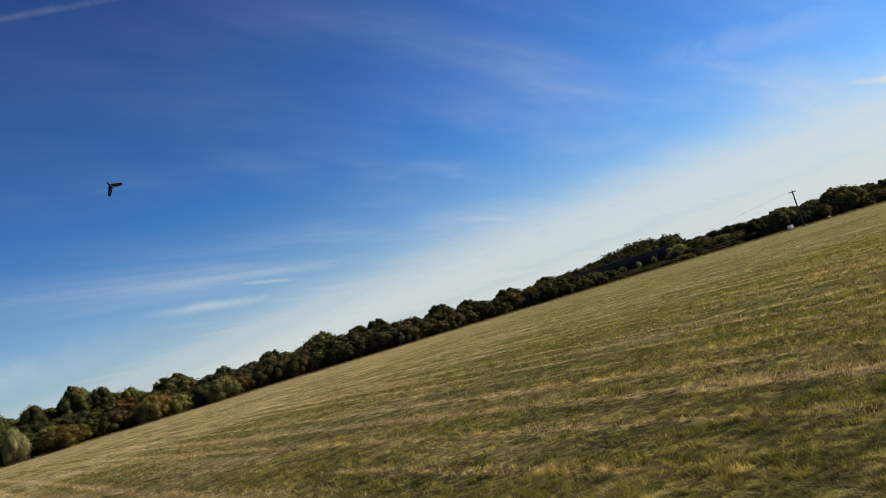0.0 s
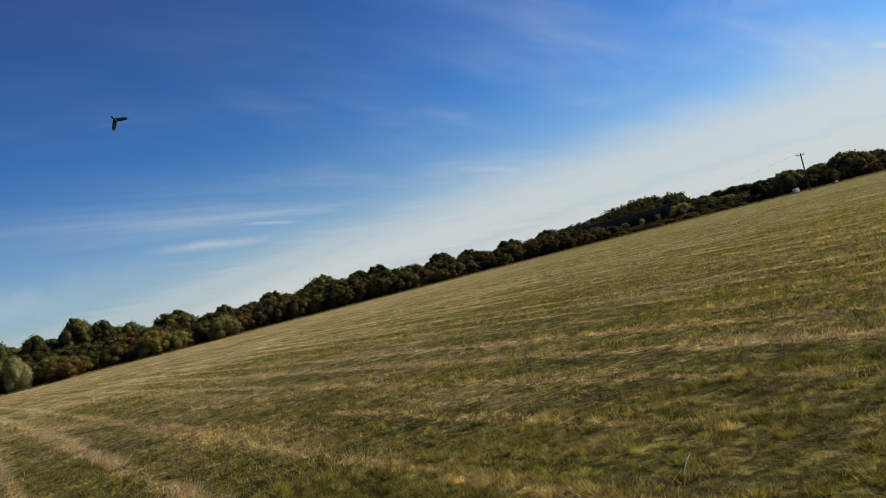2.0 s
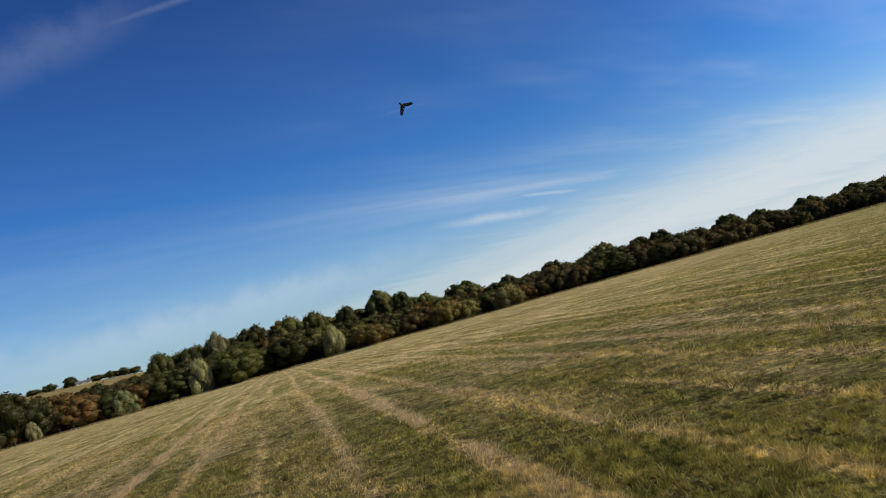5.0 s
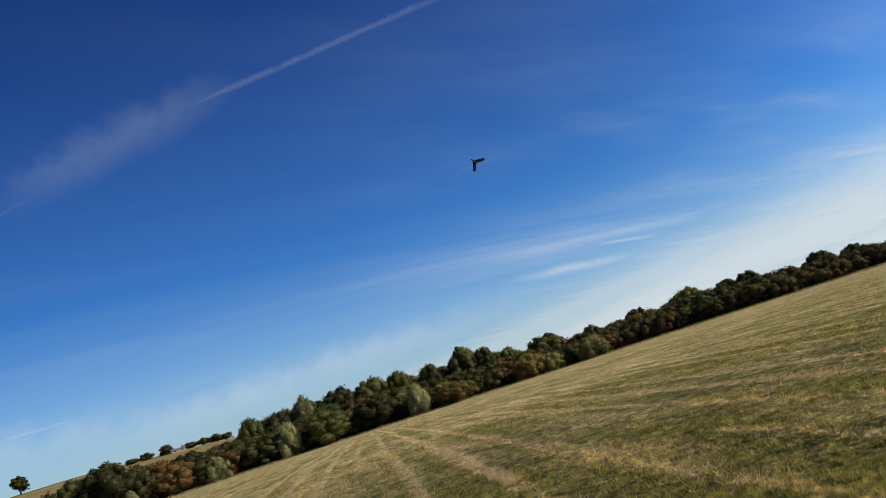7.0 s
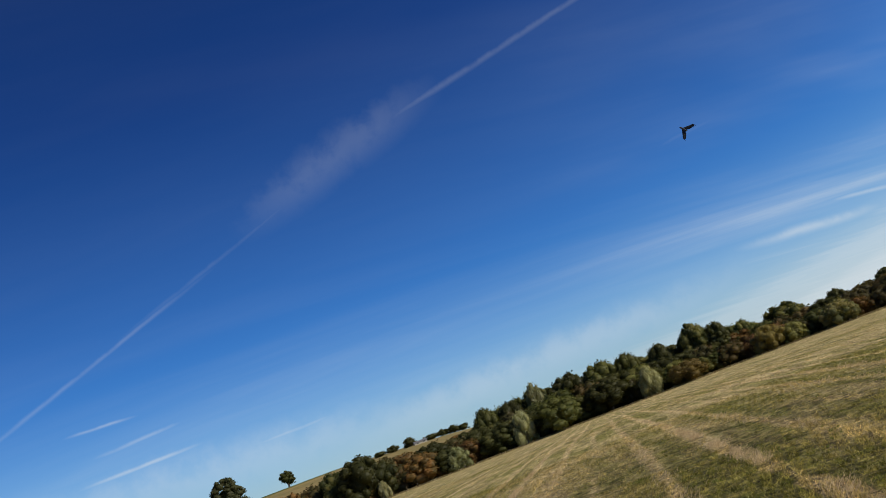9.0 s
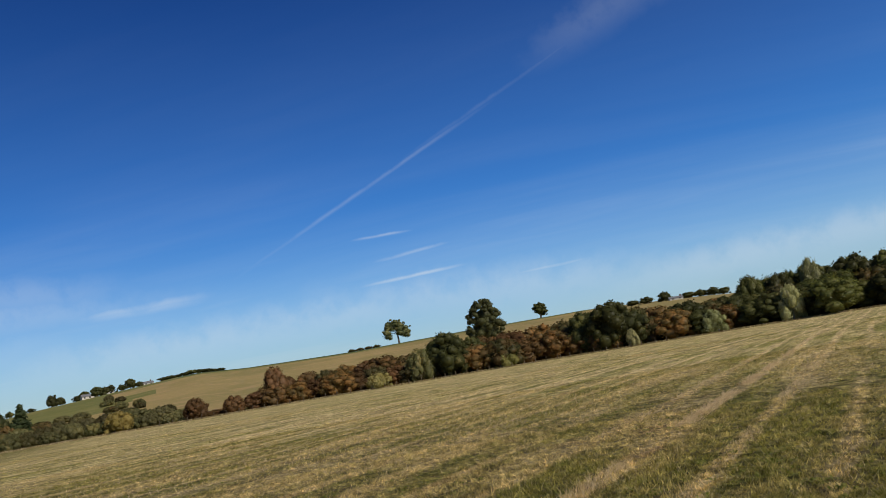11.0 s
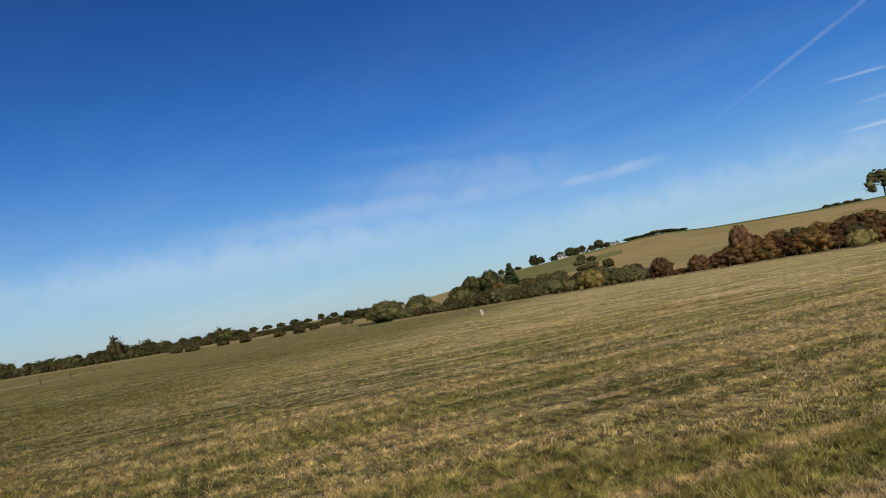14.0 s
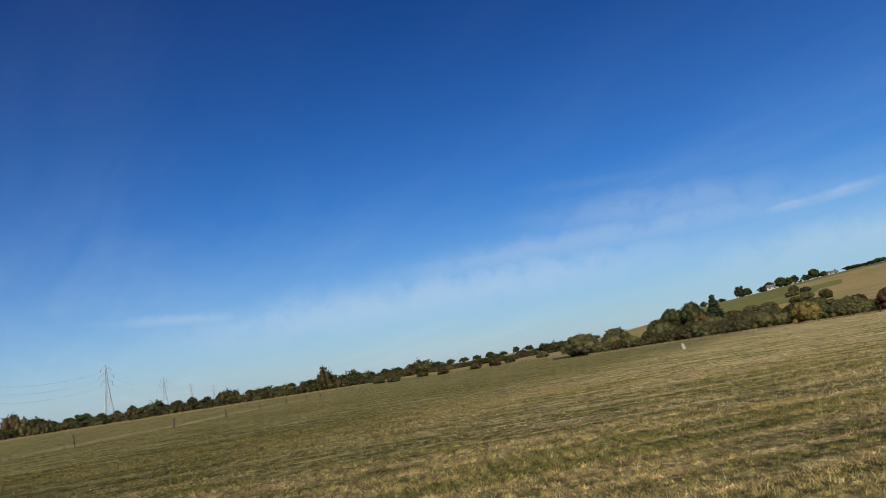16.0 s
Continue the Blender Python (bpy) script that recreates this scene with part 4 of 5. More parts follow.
WHITE_PLASTIC = mat_plain("white plastic", (0.72, 0.71, 0.67), (0.82, 0.81, 0.78), 0.5, 4.0)
BLEACHED = mat_plain("bleached stem", (0.62, 0.56, 0.42), (0.78, 0.72, 0.58), 0.8, 20.0)
CHALK = mat_plain("pale stone", (0.27, 0.21, 0.145), (0.38, 0.31, 0.225), 0.9, 5.0, 0.0, 0.04)
FOAM = mat_plain("dark grey foam", (0.020, 0.021, 0.024), (0.040, 0.041, 0.045), 0.6, 12.0)
DARK_SHED = mat_plain("dark boarding", (0.025, 0.023, 0.020), (0.05, 0.045, 0.04), 0.85, 4.0, 0.0, 0.01, (1, 1, 0.1))


def on_ground(az, r, lift=0.0):
    p = spot(az, r)
    p.z = land(p.x, p.y) + lift
    return p


def fence_post(height=1.05, mat=GREY_TIMBER):
    """A round stake, slightly pointed and worn."""
    top = new("fence_post")
    bm = bmesh.new()
    tube(bm, [(0, 0, -0.2), (0, 0, 0.1), (0.01, 0, height * 0.6), (0.015, 0.01, height - 0.05), (0.016, 0.01, height)],
         [0.062, 0.062, 0.058, 0.055, 0.035], 9)
    part("stake", bm, mat, top)
    for z in (0.45, 0.7, 0.95):
        if z < height:
            bm = bmesh.new()
            tube(bm, [(0.052, -0.02, z), (0.075, -0.01, z + 0.01), (0.075, 0.015, z + 0.01), (0.052, 0.02, z)], [0.006] * 4, 5)
            part("staple", bm, STEEL, top)
    return top


def build_fences():
    stake = store(fence_post(1.05))
    short = store(fence_post(0.95))
    rnd = random.Random(3)
    # stakes that cross the open side of the meadow
    line = [(-117.0, 60), (-112.2, 68), (-106.1, 80), (-102.7, 96), (-100.4, 112), (-98.6, 132), (-97.2, 156), (-96.2, 182)]
    ends = []
    for i, (az, r) in enumerate(line):
        p = on_ground(az, r)
        m = Matrix.Translation(p) @ Euler((rnd.uniform(-0.06, 0.06), rnd.uniform(-0.06, 0.06), rnd.uniform(0, 6))).to_matrix().to_4x4()
        ob = copy_thing(stake, m @ Matrix.Diagonal((1.25, 1.25, 0.88, 1)))
        ob.name = "fence_post"
        tagged(ob, "weathered round timber fence stake standing in long grass", "fence post", "stakes across the meadow")
        ends.append(p)
    for z in (0.5, 0.92):
        bm = bmesh.new()
        for a, b in zip(ends, ends[1:]):
            pts = [a.lerp(b, k / 6) + Vector((0, 0, z - 0.05 * math.sin(math.pi * k / 6))) for k in range(7)]
            tube(bm, pts, [0.006] * 7, 4)
        tagged(part("fence_wire", bm, STEEL), "thin sagging wire strung between the stakes", "wire")
    # stakes in front of the hedge
    az = -60.0
    while az < -24:
        p = on_ground(az, 193.5 + rnd.uniform(-0.2, 0.2))
        m = Matrix.Translation(p) @ Euler((rnd.uniform(-0.05, 0.05), rnd.uniform(-0.05, 0.05), 0)).to_matrix().to_4x4()
        ob = copy_thing(short, m @ Matrix.Diagonal((1.7, 1.7, 1.15, 1)))
        ob.name = "fence_post"
        tagged(ob, "pale timber fence stake in front of the hedge", "fence post", "stakes along the hedge")
        az += rnd.uniform(0.75, 0.95)


build_fences()


def telegraph_pole(az, r, height, words):
    top = new("telegraph_pole")
    bm = bmesh.new()
    tube(bm, [(0, 0, -0.4), (0, 0, height * 0.5), (0, 0, height - 0.1), (0, 0, height)], [0.17, 0.145, 0.12, 0.09], 12)
    part("pole", bm, CREOSOTE, top)
    bm = bmesh.new()
    box(bm, (-0.85, 0.11, height - 0.42), (0.85, 0.22, height - 0.28), 0.01)
    part("crossarm", bm, CREOSOTE, top)
    for x in (-0.75, -0.02, 0.75):
        bm = bmesh.new()
        tube(bm, [(x, 0.165, height - 0.28), (x, 0.165, height - 0.16), (x, 0.165, height - 0.12), (x, 0.165, height - 0.02)], [0.02, 0.02, 0.055, 0.03], 8)
        part("insulator", bm, CERAMIC, top, "brown ceramic insulator")
    for s in (-1, 1):
        bm = bmesh.new()
        tube(bm, [(s * 0.5, 0.12, height - 0.4), (0, 0.10, height - 0.95)], [0.015, 0.015], 5)
        part("brace", bm, STEEL, top)
    top.location = on_ground(az, r)
    top.rotation_euler = (0, 0, radians(-az + 18))
    return tagged(top, words, "telegraph pole")


POLE_A = telegraph_pole(47.4, 189, 8.3, "dark wooden telegraph pole with a crossarm beside the hedge")
POLE_B = telegraph_pole(37.8, 330, 7.6, "distant dark telegraph pole before the viaduct")
for side in (-0.75, 0.75):
    a = POLE_A.location + Vector((side * 0.7, side * 0.6, 8.45))
    b = POLE_B.location + Vector((side * 0.7, side * 0.6, 7.55))
    bm = bmesh.new()
    tube(bm, [a.lerp(b, k / 12) - Vector((0, 0, 1.6 * math.sin(math.pi * k / 12))) for k in range(13)], [0.006] * 13, 4)
    tagged(part("overhead_wire", bm, CABLE), "thin overhead wire sagging between telegraph poles", "wire")


def lattice_pylon(height):
    """A four-legged lattice tower with three pairs of arms."""
    top = new("pylon")
    bm = bmesh.new()
    levels = [0.0, 0.16, 0.30, 0.42, 0.53, 0.62, 0.70, 0.78, 0.86, 0.93, 1.0]

    def half(f):
        return height * bend(f, [0, 0.30, 0.62, 1.0], [0.085, 0.050, 0.022, 0.006])
    corners = [[Vector((sx * half(f), sy * half(f), f * height)) for sx, sy in ((1, 1), (-1, 1), (-1, -1), (1, -1))] for f in levels]
    for lo, hi in zip(corners, corners[1:]):
        for k in range(4):
            j = (k + 1) % 4
            tube(bm, [lo[k], hi[k]], [height * 0.0042] * 2, 4)
            tube(bm, [lo[k], hi[j]], [height * 0.0024] * 2, 4)
            tube(bm, [lo[j], hi[k]], [height * 0.0024] * 2, 4)
            tube(bm, [hi[k], hi[j]], [height * 0.0024] * 2, 4)
    part("tower", bm, STEEL, top)
    for f, reach in ((0.66, 0.105), (0.79, 0.135), (0.92, 0.095)):
        for s in (-1, 1):
            bm = bmesh.new()
            z, tip = f * height, Vector((s * reach * height, 0, f * height))
            w = half(f)
            for sy in (-1, 1):
                tube(bm, [(s * w, sy * w, z), tip], [height * 0.003] * 2, 4)
                tube(bm, [(s * w * 0.9, sy * w * 0.9, z + 0.045 * height), tip], [height * 0.003] * 2, 4)
            part("arm", bm, STEEL, top)
            bm = bmesh.new()
            tube(bm, [tip, tip - Vector((0, 0, 0.02 * height)), tip - Vector((0, 0, 0.055 * height))], [height * 0.002, height * 0.004, height * 0.004], 6)
            part("insulator", bm, CERAMIC, top, "hanging insulator string")
    return top


PYLON = store(lattice_pylon(45.0))
PYLON_SPOTS = []
for az, r, turn in ((-121.0, 560, 100), (-110.0, 760, 97), (-106.5, 1250, 95), (-104.8, 1780, 94), (-103.35, 2300, 94), (-102.5, 2850, 93), (-101.7, 3500, 93), (-115.6, 3000, 120)):
    p = on_ground(az, r)
    ob = copy_thing(PYLON, Matrix.Translation(p) @ Matrix.Rotation(radians(turn), 4, "Z"))
    ob.name = "pylon"
    tagged(ob, "tall grey steel lattice pylon far across the plain", "pylon", "row of pylons")
    PYLON_SPOTS.append((p, turn))
for (a, ta), (b, tb) in zip(PYLON_SPOTS[:4], PYLON_SPOTS[1:4]):
    for f, reach in ((0.605, 0.105), (0.735, 0.135), (0.865, 0.095)):
        for s in (-1, 1):
            bm = bmesh.new()
            pa = a + Vector((math.cos(radians(ta)), math.sin(radians(ta)), 0)) * s * reach * 45 + Vector((0, 0, f * 45))
            pb = b + Vector((math.cos(radians(tb)), math.sin(radians(tb)), 0)) * s * reach * 45 + Vector((0, 0, f * 45))
            tube(bm, [pa.lerp(pb, k / 14) - Vector((0, 0, 8.0 * math.sin(math.pi * k / 14))) for k in range(15)], [0.028] * 15, 4)
            tagged(part("power_cable", bm, CABLE), "thin power cable sagging between pylons", "cable")


def viaduct(az0, az1, r, deck, bay):
    """A brick railway viaduct: piers, round arches, parapets."""
    a, b = spot(az0, r), spot(az1, r)
    length = (b - a).length
    bays = max(3, round(length / bay))
    bay = length / bays
    top = new("viaduct")
    radius, thick = bay * 0.41, 3.2
    spring = deck - radius - 0.75
    for i in range(bays):
        # one bay: the wall over one arch with its opening cut right through
        bm = bmesh.new()
        x0, x1, cx = i * bay, (i + 1) * bay, (i + 0.5) * bay
        arc = [(cx + radius * math.cos(math.pi * k / 14), spring + radius * math.sin(math.pi * k / 14)) for k in range(15)]
        outline = [(x1, -0.5), (x1, deck), (x0, deck), (x0, -0.5), (cx - radius, -0.5)] + arc[::-1][0:0] + arc[::-1] + [(cx + radius, -0.5)]
        near = [bm.verts.new((x, 0, z)) for x, z in outline]
        far = [bm.verts.new((x, thick, z)) for x, z in outline]
        bm.faces.new(near)
        bm.faces.new(far[::-1])
        for k in range(len(outline)):
            j = (k + 1) % len(outline)
            bm.faces.new((near[k], far[k], far[j], near[j]))
        bmesh.ops.triangulate(bm, faces=[f for f in bm.faces if len(f.verts) > 4])
        bmesh.ops.recalc_face_normals(bm, faces=bm.faces)
        part("arch", bm, BLUE_BRICK, top)
    for y in (-0.12, thick - 0.25):
        bm = bmesh.new()
        box(bm, (-8, y, deck + 0.003), (length + 8, y + 0.37, deck + 0.85), 0.03)
        part("parapet", bm, BLUE_BRICK, top)
        bm = bmesh.new()
        box(bm, (-8, y - 0.06, deck + 0.853), (length + 8, y + 0.43, deck + 0.99), 0.02)
        part("coping", bm, COPING, top, "weathered stone coping")
    for x0, x1 in ((-9, 0), (length, length + 9)):
        bm = bmesh.new()
        box(bm, (x0, 0.05, -1.0), (x1, thick - 0.05, deck), 0.05)
        part("abutment", bm, BLUE_BRICK, top)
    d = (b - a).normalized()
    turn = Matrix((d, Vector((-d.y, d.x, 0)), Vector((0, 0, 1)))).transposed().to_4x4()
    top.matrix_world = Matrix.Translation((a.x, a.y, -0.4)) @ turn
    return tagged(top, "dark brick railway viaduct with round arches behind the hedge", "viaduct")


viaduct(33.2, 38.7, 395, 5.2, 7.6)


def house(az, r, length, depth, eaves, ridge, turn, words, wall=RENDER_WALL):
    top = new("house")
    bm = bmesh.new()
    box(bm, (-length / 2, -depth / 2, -1.5), (length / 2, depth / 2, eaves), 0.02)
    part("wall", bm, wall, top)
    bm = bmesh.new()
    e, o = 0.35, 0.15
    prof = [(-depth / 2 - e, eaves - 0.1), (0, ridge), (depth / 2 + e, eaves - 0.1), (depth / 2 + e, eaves + 0.06), (0, ridge + 0.2), (-depth / 2 - e, eaves + 0.06)]
    ends = [[bm.verts.new((x, y, z)) for y, z in prof] for x in (-length / 2 - o, length / 2 + o)]
    for k in range(6):
        j = (k + 1) % 6
        bm.faces.new((ends[0][k], ends[1][k], ends[1][j], ends[0][j]))
    bm.faces.new(ends[0][::-1])
    bm.faces.new(ends[1])
    bmesh.ops.recalc_face_normals(bm, faces=bm.faces)
    part("roof", bm, ROOF_SLATE, top)
    for s in (-1, 1):
        bm = bmesh.new()
        x = s * (length / 2 - 0.002)
        vs = [bm.verts.new((x, y, z)) for y, z in ((-depth / 2, eaves - 0.05), (depth / 2, eaves - 0.05), (0, ridge))]
        ws = [bm.verts.new((x - s * 0.2, v.co.y, v.co.z)) for v in vs]
        bm.faces.new(vs)
        bm.faces.new(ws[::-1])
        for k in range(3):
            bm.faces.new((vs[k], ws[k], ws[(k + 1) % 3], vs[(k + 1) % 3]))
        bmesh.ops.recalc_face_normals(bm, faces=bm.faces)
        part("gable", bm, wall, top)
    bm = bmesh.new()
    box(bm, (length * 0.3, -0.35, ridge - 0.5), (length * 0.3 + 0.8, 0.35, ridge + 1.0), 0.02)
    part("chimney", bm, BLUE_BRICK, top)
    count = max(2, int(length / 3))
    for k in range(count):
        x = -length / 2 + (k + 0.5) * length / count
        bm = bmesh.new()
        box(bm, (x - 0.5, -depth / 2 - 0.03, eaves * 0.35), (x + 0.5, -depth / 2 + 0.05, eaves * 0.8), 0.01)
        win = part("window", bm, WINDOW_DARK, top)
        bm = bmesh.new()
        box(bm, (x - 0.6, -depth / 2 - 0.08, eaves * 0.35 - 0.1), (x + 0.6, -depth / 2 - 0.031, eaves * 0.35 - 0.004), 0.01)
        part("sill", bm, COPING, win)
    top.location = on_ground(az, r)
    top.rotation_euler = (0, 0, radians(-az + turn))
    return tagged(top, words, "house", "houses on the crest")


house(-64.1, 536, 9.0, 5.0, 1.7, 2.9, 12, "low cream-walled house between trees on the hill's crest")
house(-63.0, 538, 7.0, 5.0, 1.6, 2.7, 12, "low cream-walled house between trees on the hill's crest")
house(-60.6, 528, 9.0, 5.0, 1.3, 2.2, 8, "long cream-walled house on the hill's crest")
house(-23.4, 425, 7.0, 4.0, 0.9, 1.6, 10, "low cream-walled building above the russet hedge")


def shed(az, r, w, d, h, words):
    top = new("shed")
    bm = bmesh.new()
    box(bm, (-w / 2, -d / 2, -1.0), (w / 2, d / 2, h), 0.03)
    part("wall", bm, DARK_SHED, top)
    bm = bmesh.new()
    box(bm, (-w / 2 - 0.2, -d / 2 - 0.2, h + 0.003), (w / 2 + 0.2, d / 2 + 0.2, h + 0.2), 0.04)
    part("roof", bm, DARK_SHED, top)
    bm = bmesh.new()
    box(bm, (-0.5, -d / 2 - 0.06, -0.2), (0.5, -d / 2 - 0.003, 1.9), 0.02)
    part("door", bm, CREOSOTE, top)
    top.location = on_ground(az, r)
    top.rotation_euler = (0, 0, radians(-az))
    return tagged(top, words, "shed")


shed(15.0, 331, 3.4, 3.0, 3.6, "small dark flat-roofed shed on the crest above the hedge")


def white_thing(az, r, w, h, words):
    """Unidentified small white thing, made up as a boxy container on a low pallet."""
    top = new("water_tank")
    bm = bmesh.new()
    box(bm, (-w / 2, -w / 2, 0.12), (w / 2, w / 2, h), 0.08)
    part("body", bm, WHITE_PLASTIC, top)
    bm = bmesh.new()
    tube(bm, [(0, 0, h - 0.01), (0, 0, h + 0.05), (0, 0, h + 0.06)], [0.14, 0.14, 0.08], 12)
    part("cap", bm, WHITE_PLASTIC, top)
    bm = bmesh.new()
    for x in (-0.4, 0.0, 0.4):
        box(bm, (x * w - 0.06, -w / 2, -0.05), (x * w + 0.06, w / 2, 0.118), 0.01)
    part("pallet", bm, GREY_TIMBER, top)
    top.location = on_ground(az, r)
    return tagged(top, words, "tank")


white_thing(46.6, 195.0, 1.0, 1.15, "unidentified small white object at the hedge foot")
white_thing(49.0, 197.0, 0.55, 0.6, "unidentified small white object at the hedge foot")


def marker_stone():
    """A pale leaning stone slab, set in the grass."""
    bm = bmesh.new()
    box(bm, (-0.42, -0.20, -0.15), (0.42, 0.20, 0.56), 0.07)
    for v in bm.verts:
        k = max(0.0, v.co.z) / 0.62
        v.co.x = v.co.x * (1 - 0.80 * k) - 0.16 * k
        v.co.y *= 1 - 0.5 * k
        v.co += Vector((noise.noise(v.co * 5), noise.noise(v.co * 5 + Vector((9, 0, 0))), 0)) * 0.05
    ob = part("marker_stone", bm, CHALK)
    ob.location = on_ground(-70.6, 82)
    return tagged(ob, "pale leaning marker stone standing in the mown grass", "stone")


marker_stone()


def flying_wing():
    """A small foam flying-wing model: swept wings, central pod, elevons, tip fins, propeller at rest."""
    top = new("model_aircraft")
    span, root, tip = 0.5, 0.30, 0.15

    def section(y):
        k = abs(y) / span
        chord = root + (tip - root) * k
        lead = 0.20 - 0.44 * k
        thick = 0.034 * (1 - 0.45 * k)
        prof = ((0.0, 0.0), (0.08, 0.55), (0.3, 1.0), (0.65, 0.6), (1.0, 0.06), (0.65, -0.35), (0.3, -0.55), (0.08, -0.35))
        return [(lead - c * chord, y, t * thick) for c, t in prof]
    for s in (-1, 1):
        bm = bmesh.new()
        rings = [[bm.verts.new(p) for p in section(s * y)] for y in (0.02, 0.16, 0.32, 0.46, 0.5)]
        for a, b in zip(rings, rings[1:]):
            for k in range(8):
                bm.faces.new((a[k], a[(k + 1) % 8], b[(k + 1) % 8], b[k]))
        bm.faces.new(rings[0])
        bm.faces.new(rings[-1])
        bmesh.ops.recalc_face_normals(bm, faces=bm.faces)
        wing = part("wing", bm, FOAM, top)
        bm = bmesh.new()
        pts = [(0.20 - 0.44 * k - (root + (tip - root) * k) - 0.002, s * k * span) for k in (0.25, 0.9)]
        vs = [bm.verts.new((x, y, z)) for x, y in pts for z in (0.004, -0.004)] + [bm.verts.new((x - 0.05, y, z)) for x, y in pts for z in (0.002, -0.002)]
        bmesh.ops.convex_hull(bm, input=vs)
        part("elevon", bm, FOAM, wing)
        bm = bmesh.new()
        lead = 0.20 - 0.44
        vs = [bm.verts.new((x, s * y, z)) for x, z in ((lead, -0.02), (lead - tip - 0.03, -0.02), (lead - tip - 0.05, 0.11), (lead - 0.09, 0.11)) for y in (0.502, 0.508)]
        bmesh.ops.convex_hull(bm, input=vs)
        part("fin", bm, FOAM, top)
    bm = bmesh.new()
    tube(bm, [(0.36, 0, 0.0), (0.33, 0, 0.0), (0.22, 0, 0.005), (0.05, 0, 0.008), (-0.10, 0, 0.006), (-0.17, 0, 0.005)], [0.012, 0.035, 0.052, 0.056, 0.04, 0.022], 12)
    part("pod", bm, FOAM, top)
    bm = bmesh.new()
    box(bm, (-0.192, -0.10, -0.001), (-0.180, 0.10, 0.012), 0.003)
    part("propeller", bm, DARK_SHED, top)
    return top


WING = flying_wing()
WING.matrix_world = Matrix((
    (-0.516, 0.838, 0.180, 1.98),
    (0.250, -0.054, 0.967, 47.34),
    (0.820, 0.543, -0.182, 14.49),
    (0, 0, 0, 1)))
tagged(WING, "dark foam flying-wing model aircraft banking in flight over the meadow", "model aircraft")


# ---------------------------------------------------------------- grass
def row_noise(x, y):
    """Slow unevenness of the sward, by sums of sines."""
    return (np.sin(x * 0.9 + 1.3 * np.sin(y * 0.31)) + np.sin(y * 1.1 + 1.7 * np.sin(x * 0.23)) + np.sin((x + y) * 0.43)) / 3


def blades(name, r0, r1, per_m2, tall, wide, seed, corners=3, az0=-124.0, az1=66.0, lean=0.55, rowed=True):
    """Blades of grass scattered over a sector of the meadow, as one mesh of narrow pointed leaves."""
    rng = np.random.default_rng(seed)
    area = 0.5 * radians(az1 - az0) * (r1 ** 2 - r0 ** 2)
    n = int(area * per_m2)
    r = np.sqrt(rng.random(n) * (r1 ** 2 - r0 ** 2) + r0 ** 2)
    a = np.radians(az0 + (az1 - az0) * rng.random(n))
    x, y = r * np.sin(a), r * np.cos(a)
    # gather the blades into tufts
    gx, gy = np.floor(x / 0.22), np.floor(y / 0.22)
    h1 = np.modf(np.abs(np.sin(gx * 12.9898 + gy * 78.233) * 43758.5453))[0]
    h2 = np.modf(np.abs(np.sin(gx * 39.346 + gy * 11.135) * 24634.6345))[0]
    cx, cy = (gx + 0.2 + 0.6 * h1) * 0.22, (gy + 0.2 + 0.6 * h2) * 0.22
    pull = 0.38 * (h1 > 0.35)
    x, y = x + (cx - x) * pull, y + (cy - y) * pull
    u = x * math.cos(radians(ROW_AZ)) - y * math.sin(radians(ROW_AZ))
    swell = 0.72 + 0.28 * row_noise(x, y) + 0.55 * (h2 > 0.8)
    if rowed:
        swell = swell + 0.30 * np.maximum(0, np.sin(u * 4.1 + 0.8 * np.sin(y * 0.1)))
    hgt = tall * swell * (0.5 + 0.8 * rng.random(n))
    th = rng.random(n) * 2 * np.pi
    ln = hgt * lean * (0.3 + rng.random(n) * 1.2)
    dx, dy = np.cos(th) * ln, np.sin(th) * ln
    # the blade turns its flat towards any side
    wv = rng.random(n) * 2 * np.pi
    w = wide * (0.6 + 0.8 * rng.random(n))
    wx, wy = np.cos(wv) * w / 2, np.sin(wv) * w / 2
    z = np.full(n, -0.01) - np.clip((np.hypot(x, y) - 50) / 145, 0, 1)
    tip = np.stack([x + dx, y + dy, z + hgt], 1)
    if corners == 4:
        v = np.stack([np.stack([x, y, z], 1), np.stack([x + wx + dx * 0.4, y + wy + dy * 0.4, z + hgt * 0.55], 1), tip,
                      np.stack([x - wx + dx * 0.4, y - wy + dy * 0.4, z + hgt * 0.55], 1)], 1)
    else:
        v = np.stack([np.stack([x - wx, y - wy, z], 1), np.stack([x + wx, y + wy, z], 1), tip], 1)
    me = bpy.data.meshes.new(name)
    me.vertices.add(n * corners)
    me.vertices.foreach_set("co", v.ravel())
    me.loops.add(n * corners)
    me.loops.foreach_set("vertex_index", np.arange(n * corners))
    me.polygons.add(n)
    me.polygons.foreach_set("loop_start", np.arange(n) * corners)
    me.polygons.foreach_set("loop_total", np.full(n, corners))
    me.update(calc_edges=True)
    me.materials.append(BLADES)
    return new(name, me)


for args in (("grass_near", 4.1, 8, 3900, 0.066, 0.0066, 1, 3, -122.0, 64.0, 0.95), ("grass_mid", 7.8, 17, 1000, 0.063, 0.0114, 2, 3, -122.0, 64.0, 0.95),
             ("grass_far", 16.5, 36, 205, 0.054, 0.0215, 3, 3, -122.0, 64.0, 1.0), ("grass_distant", 35, 80, 17, 0.046, 0.042, 4, 3, -122.0, 64.0, 1.0)):
    tagged(blades(*args), "short mown meadow grass, olive green and straw", "grass", kind="stuff")


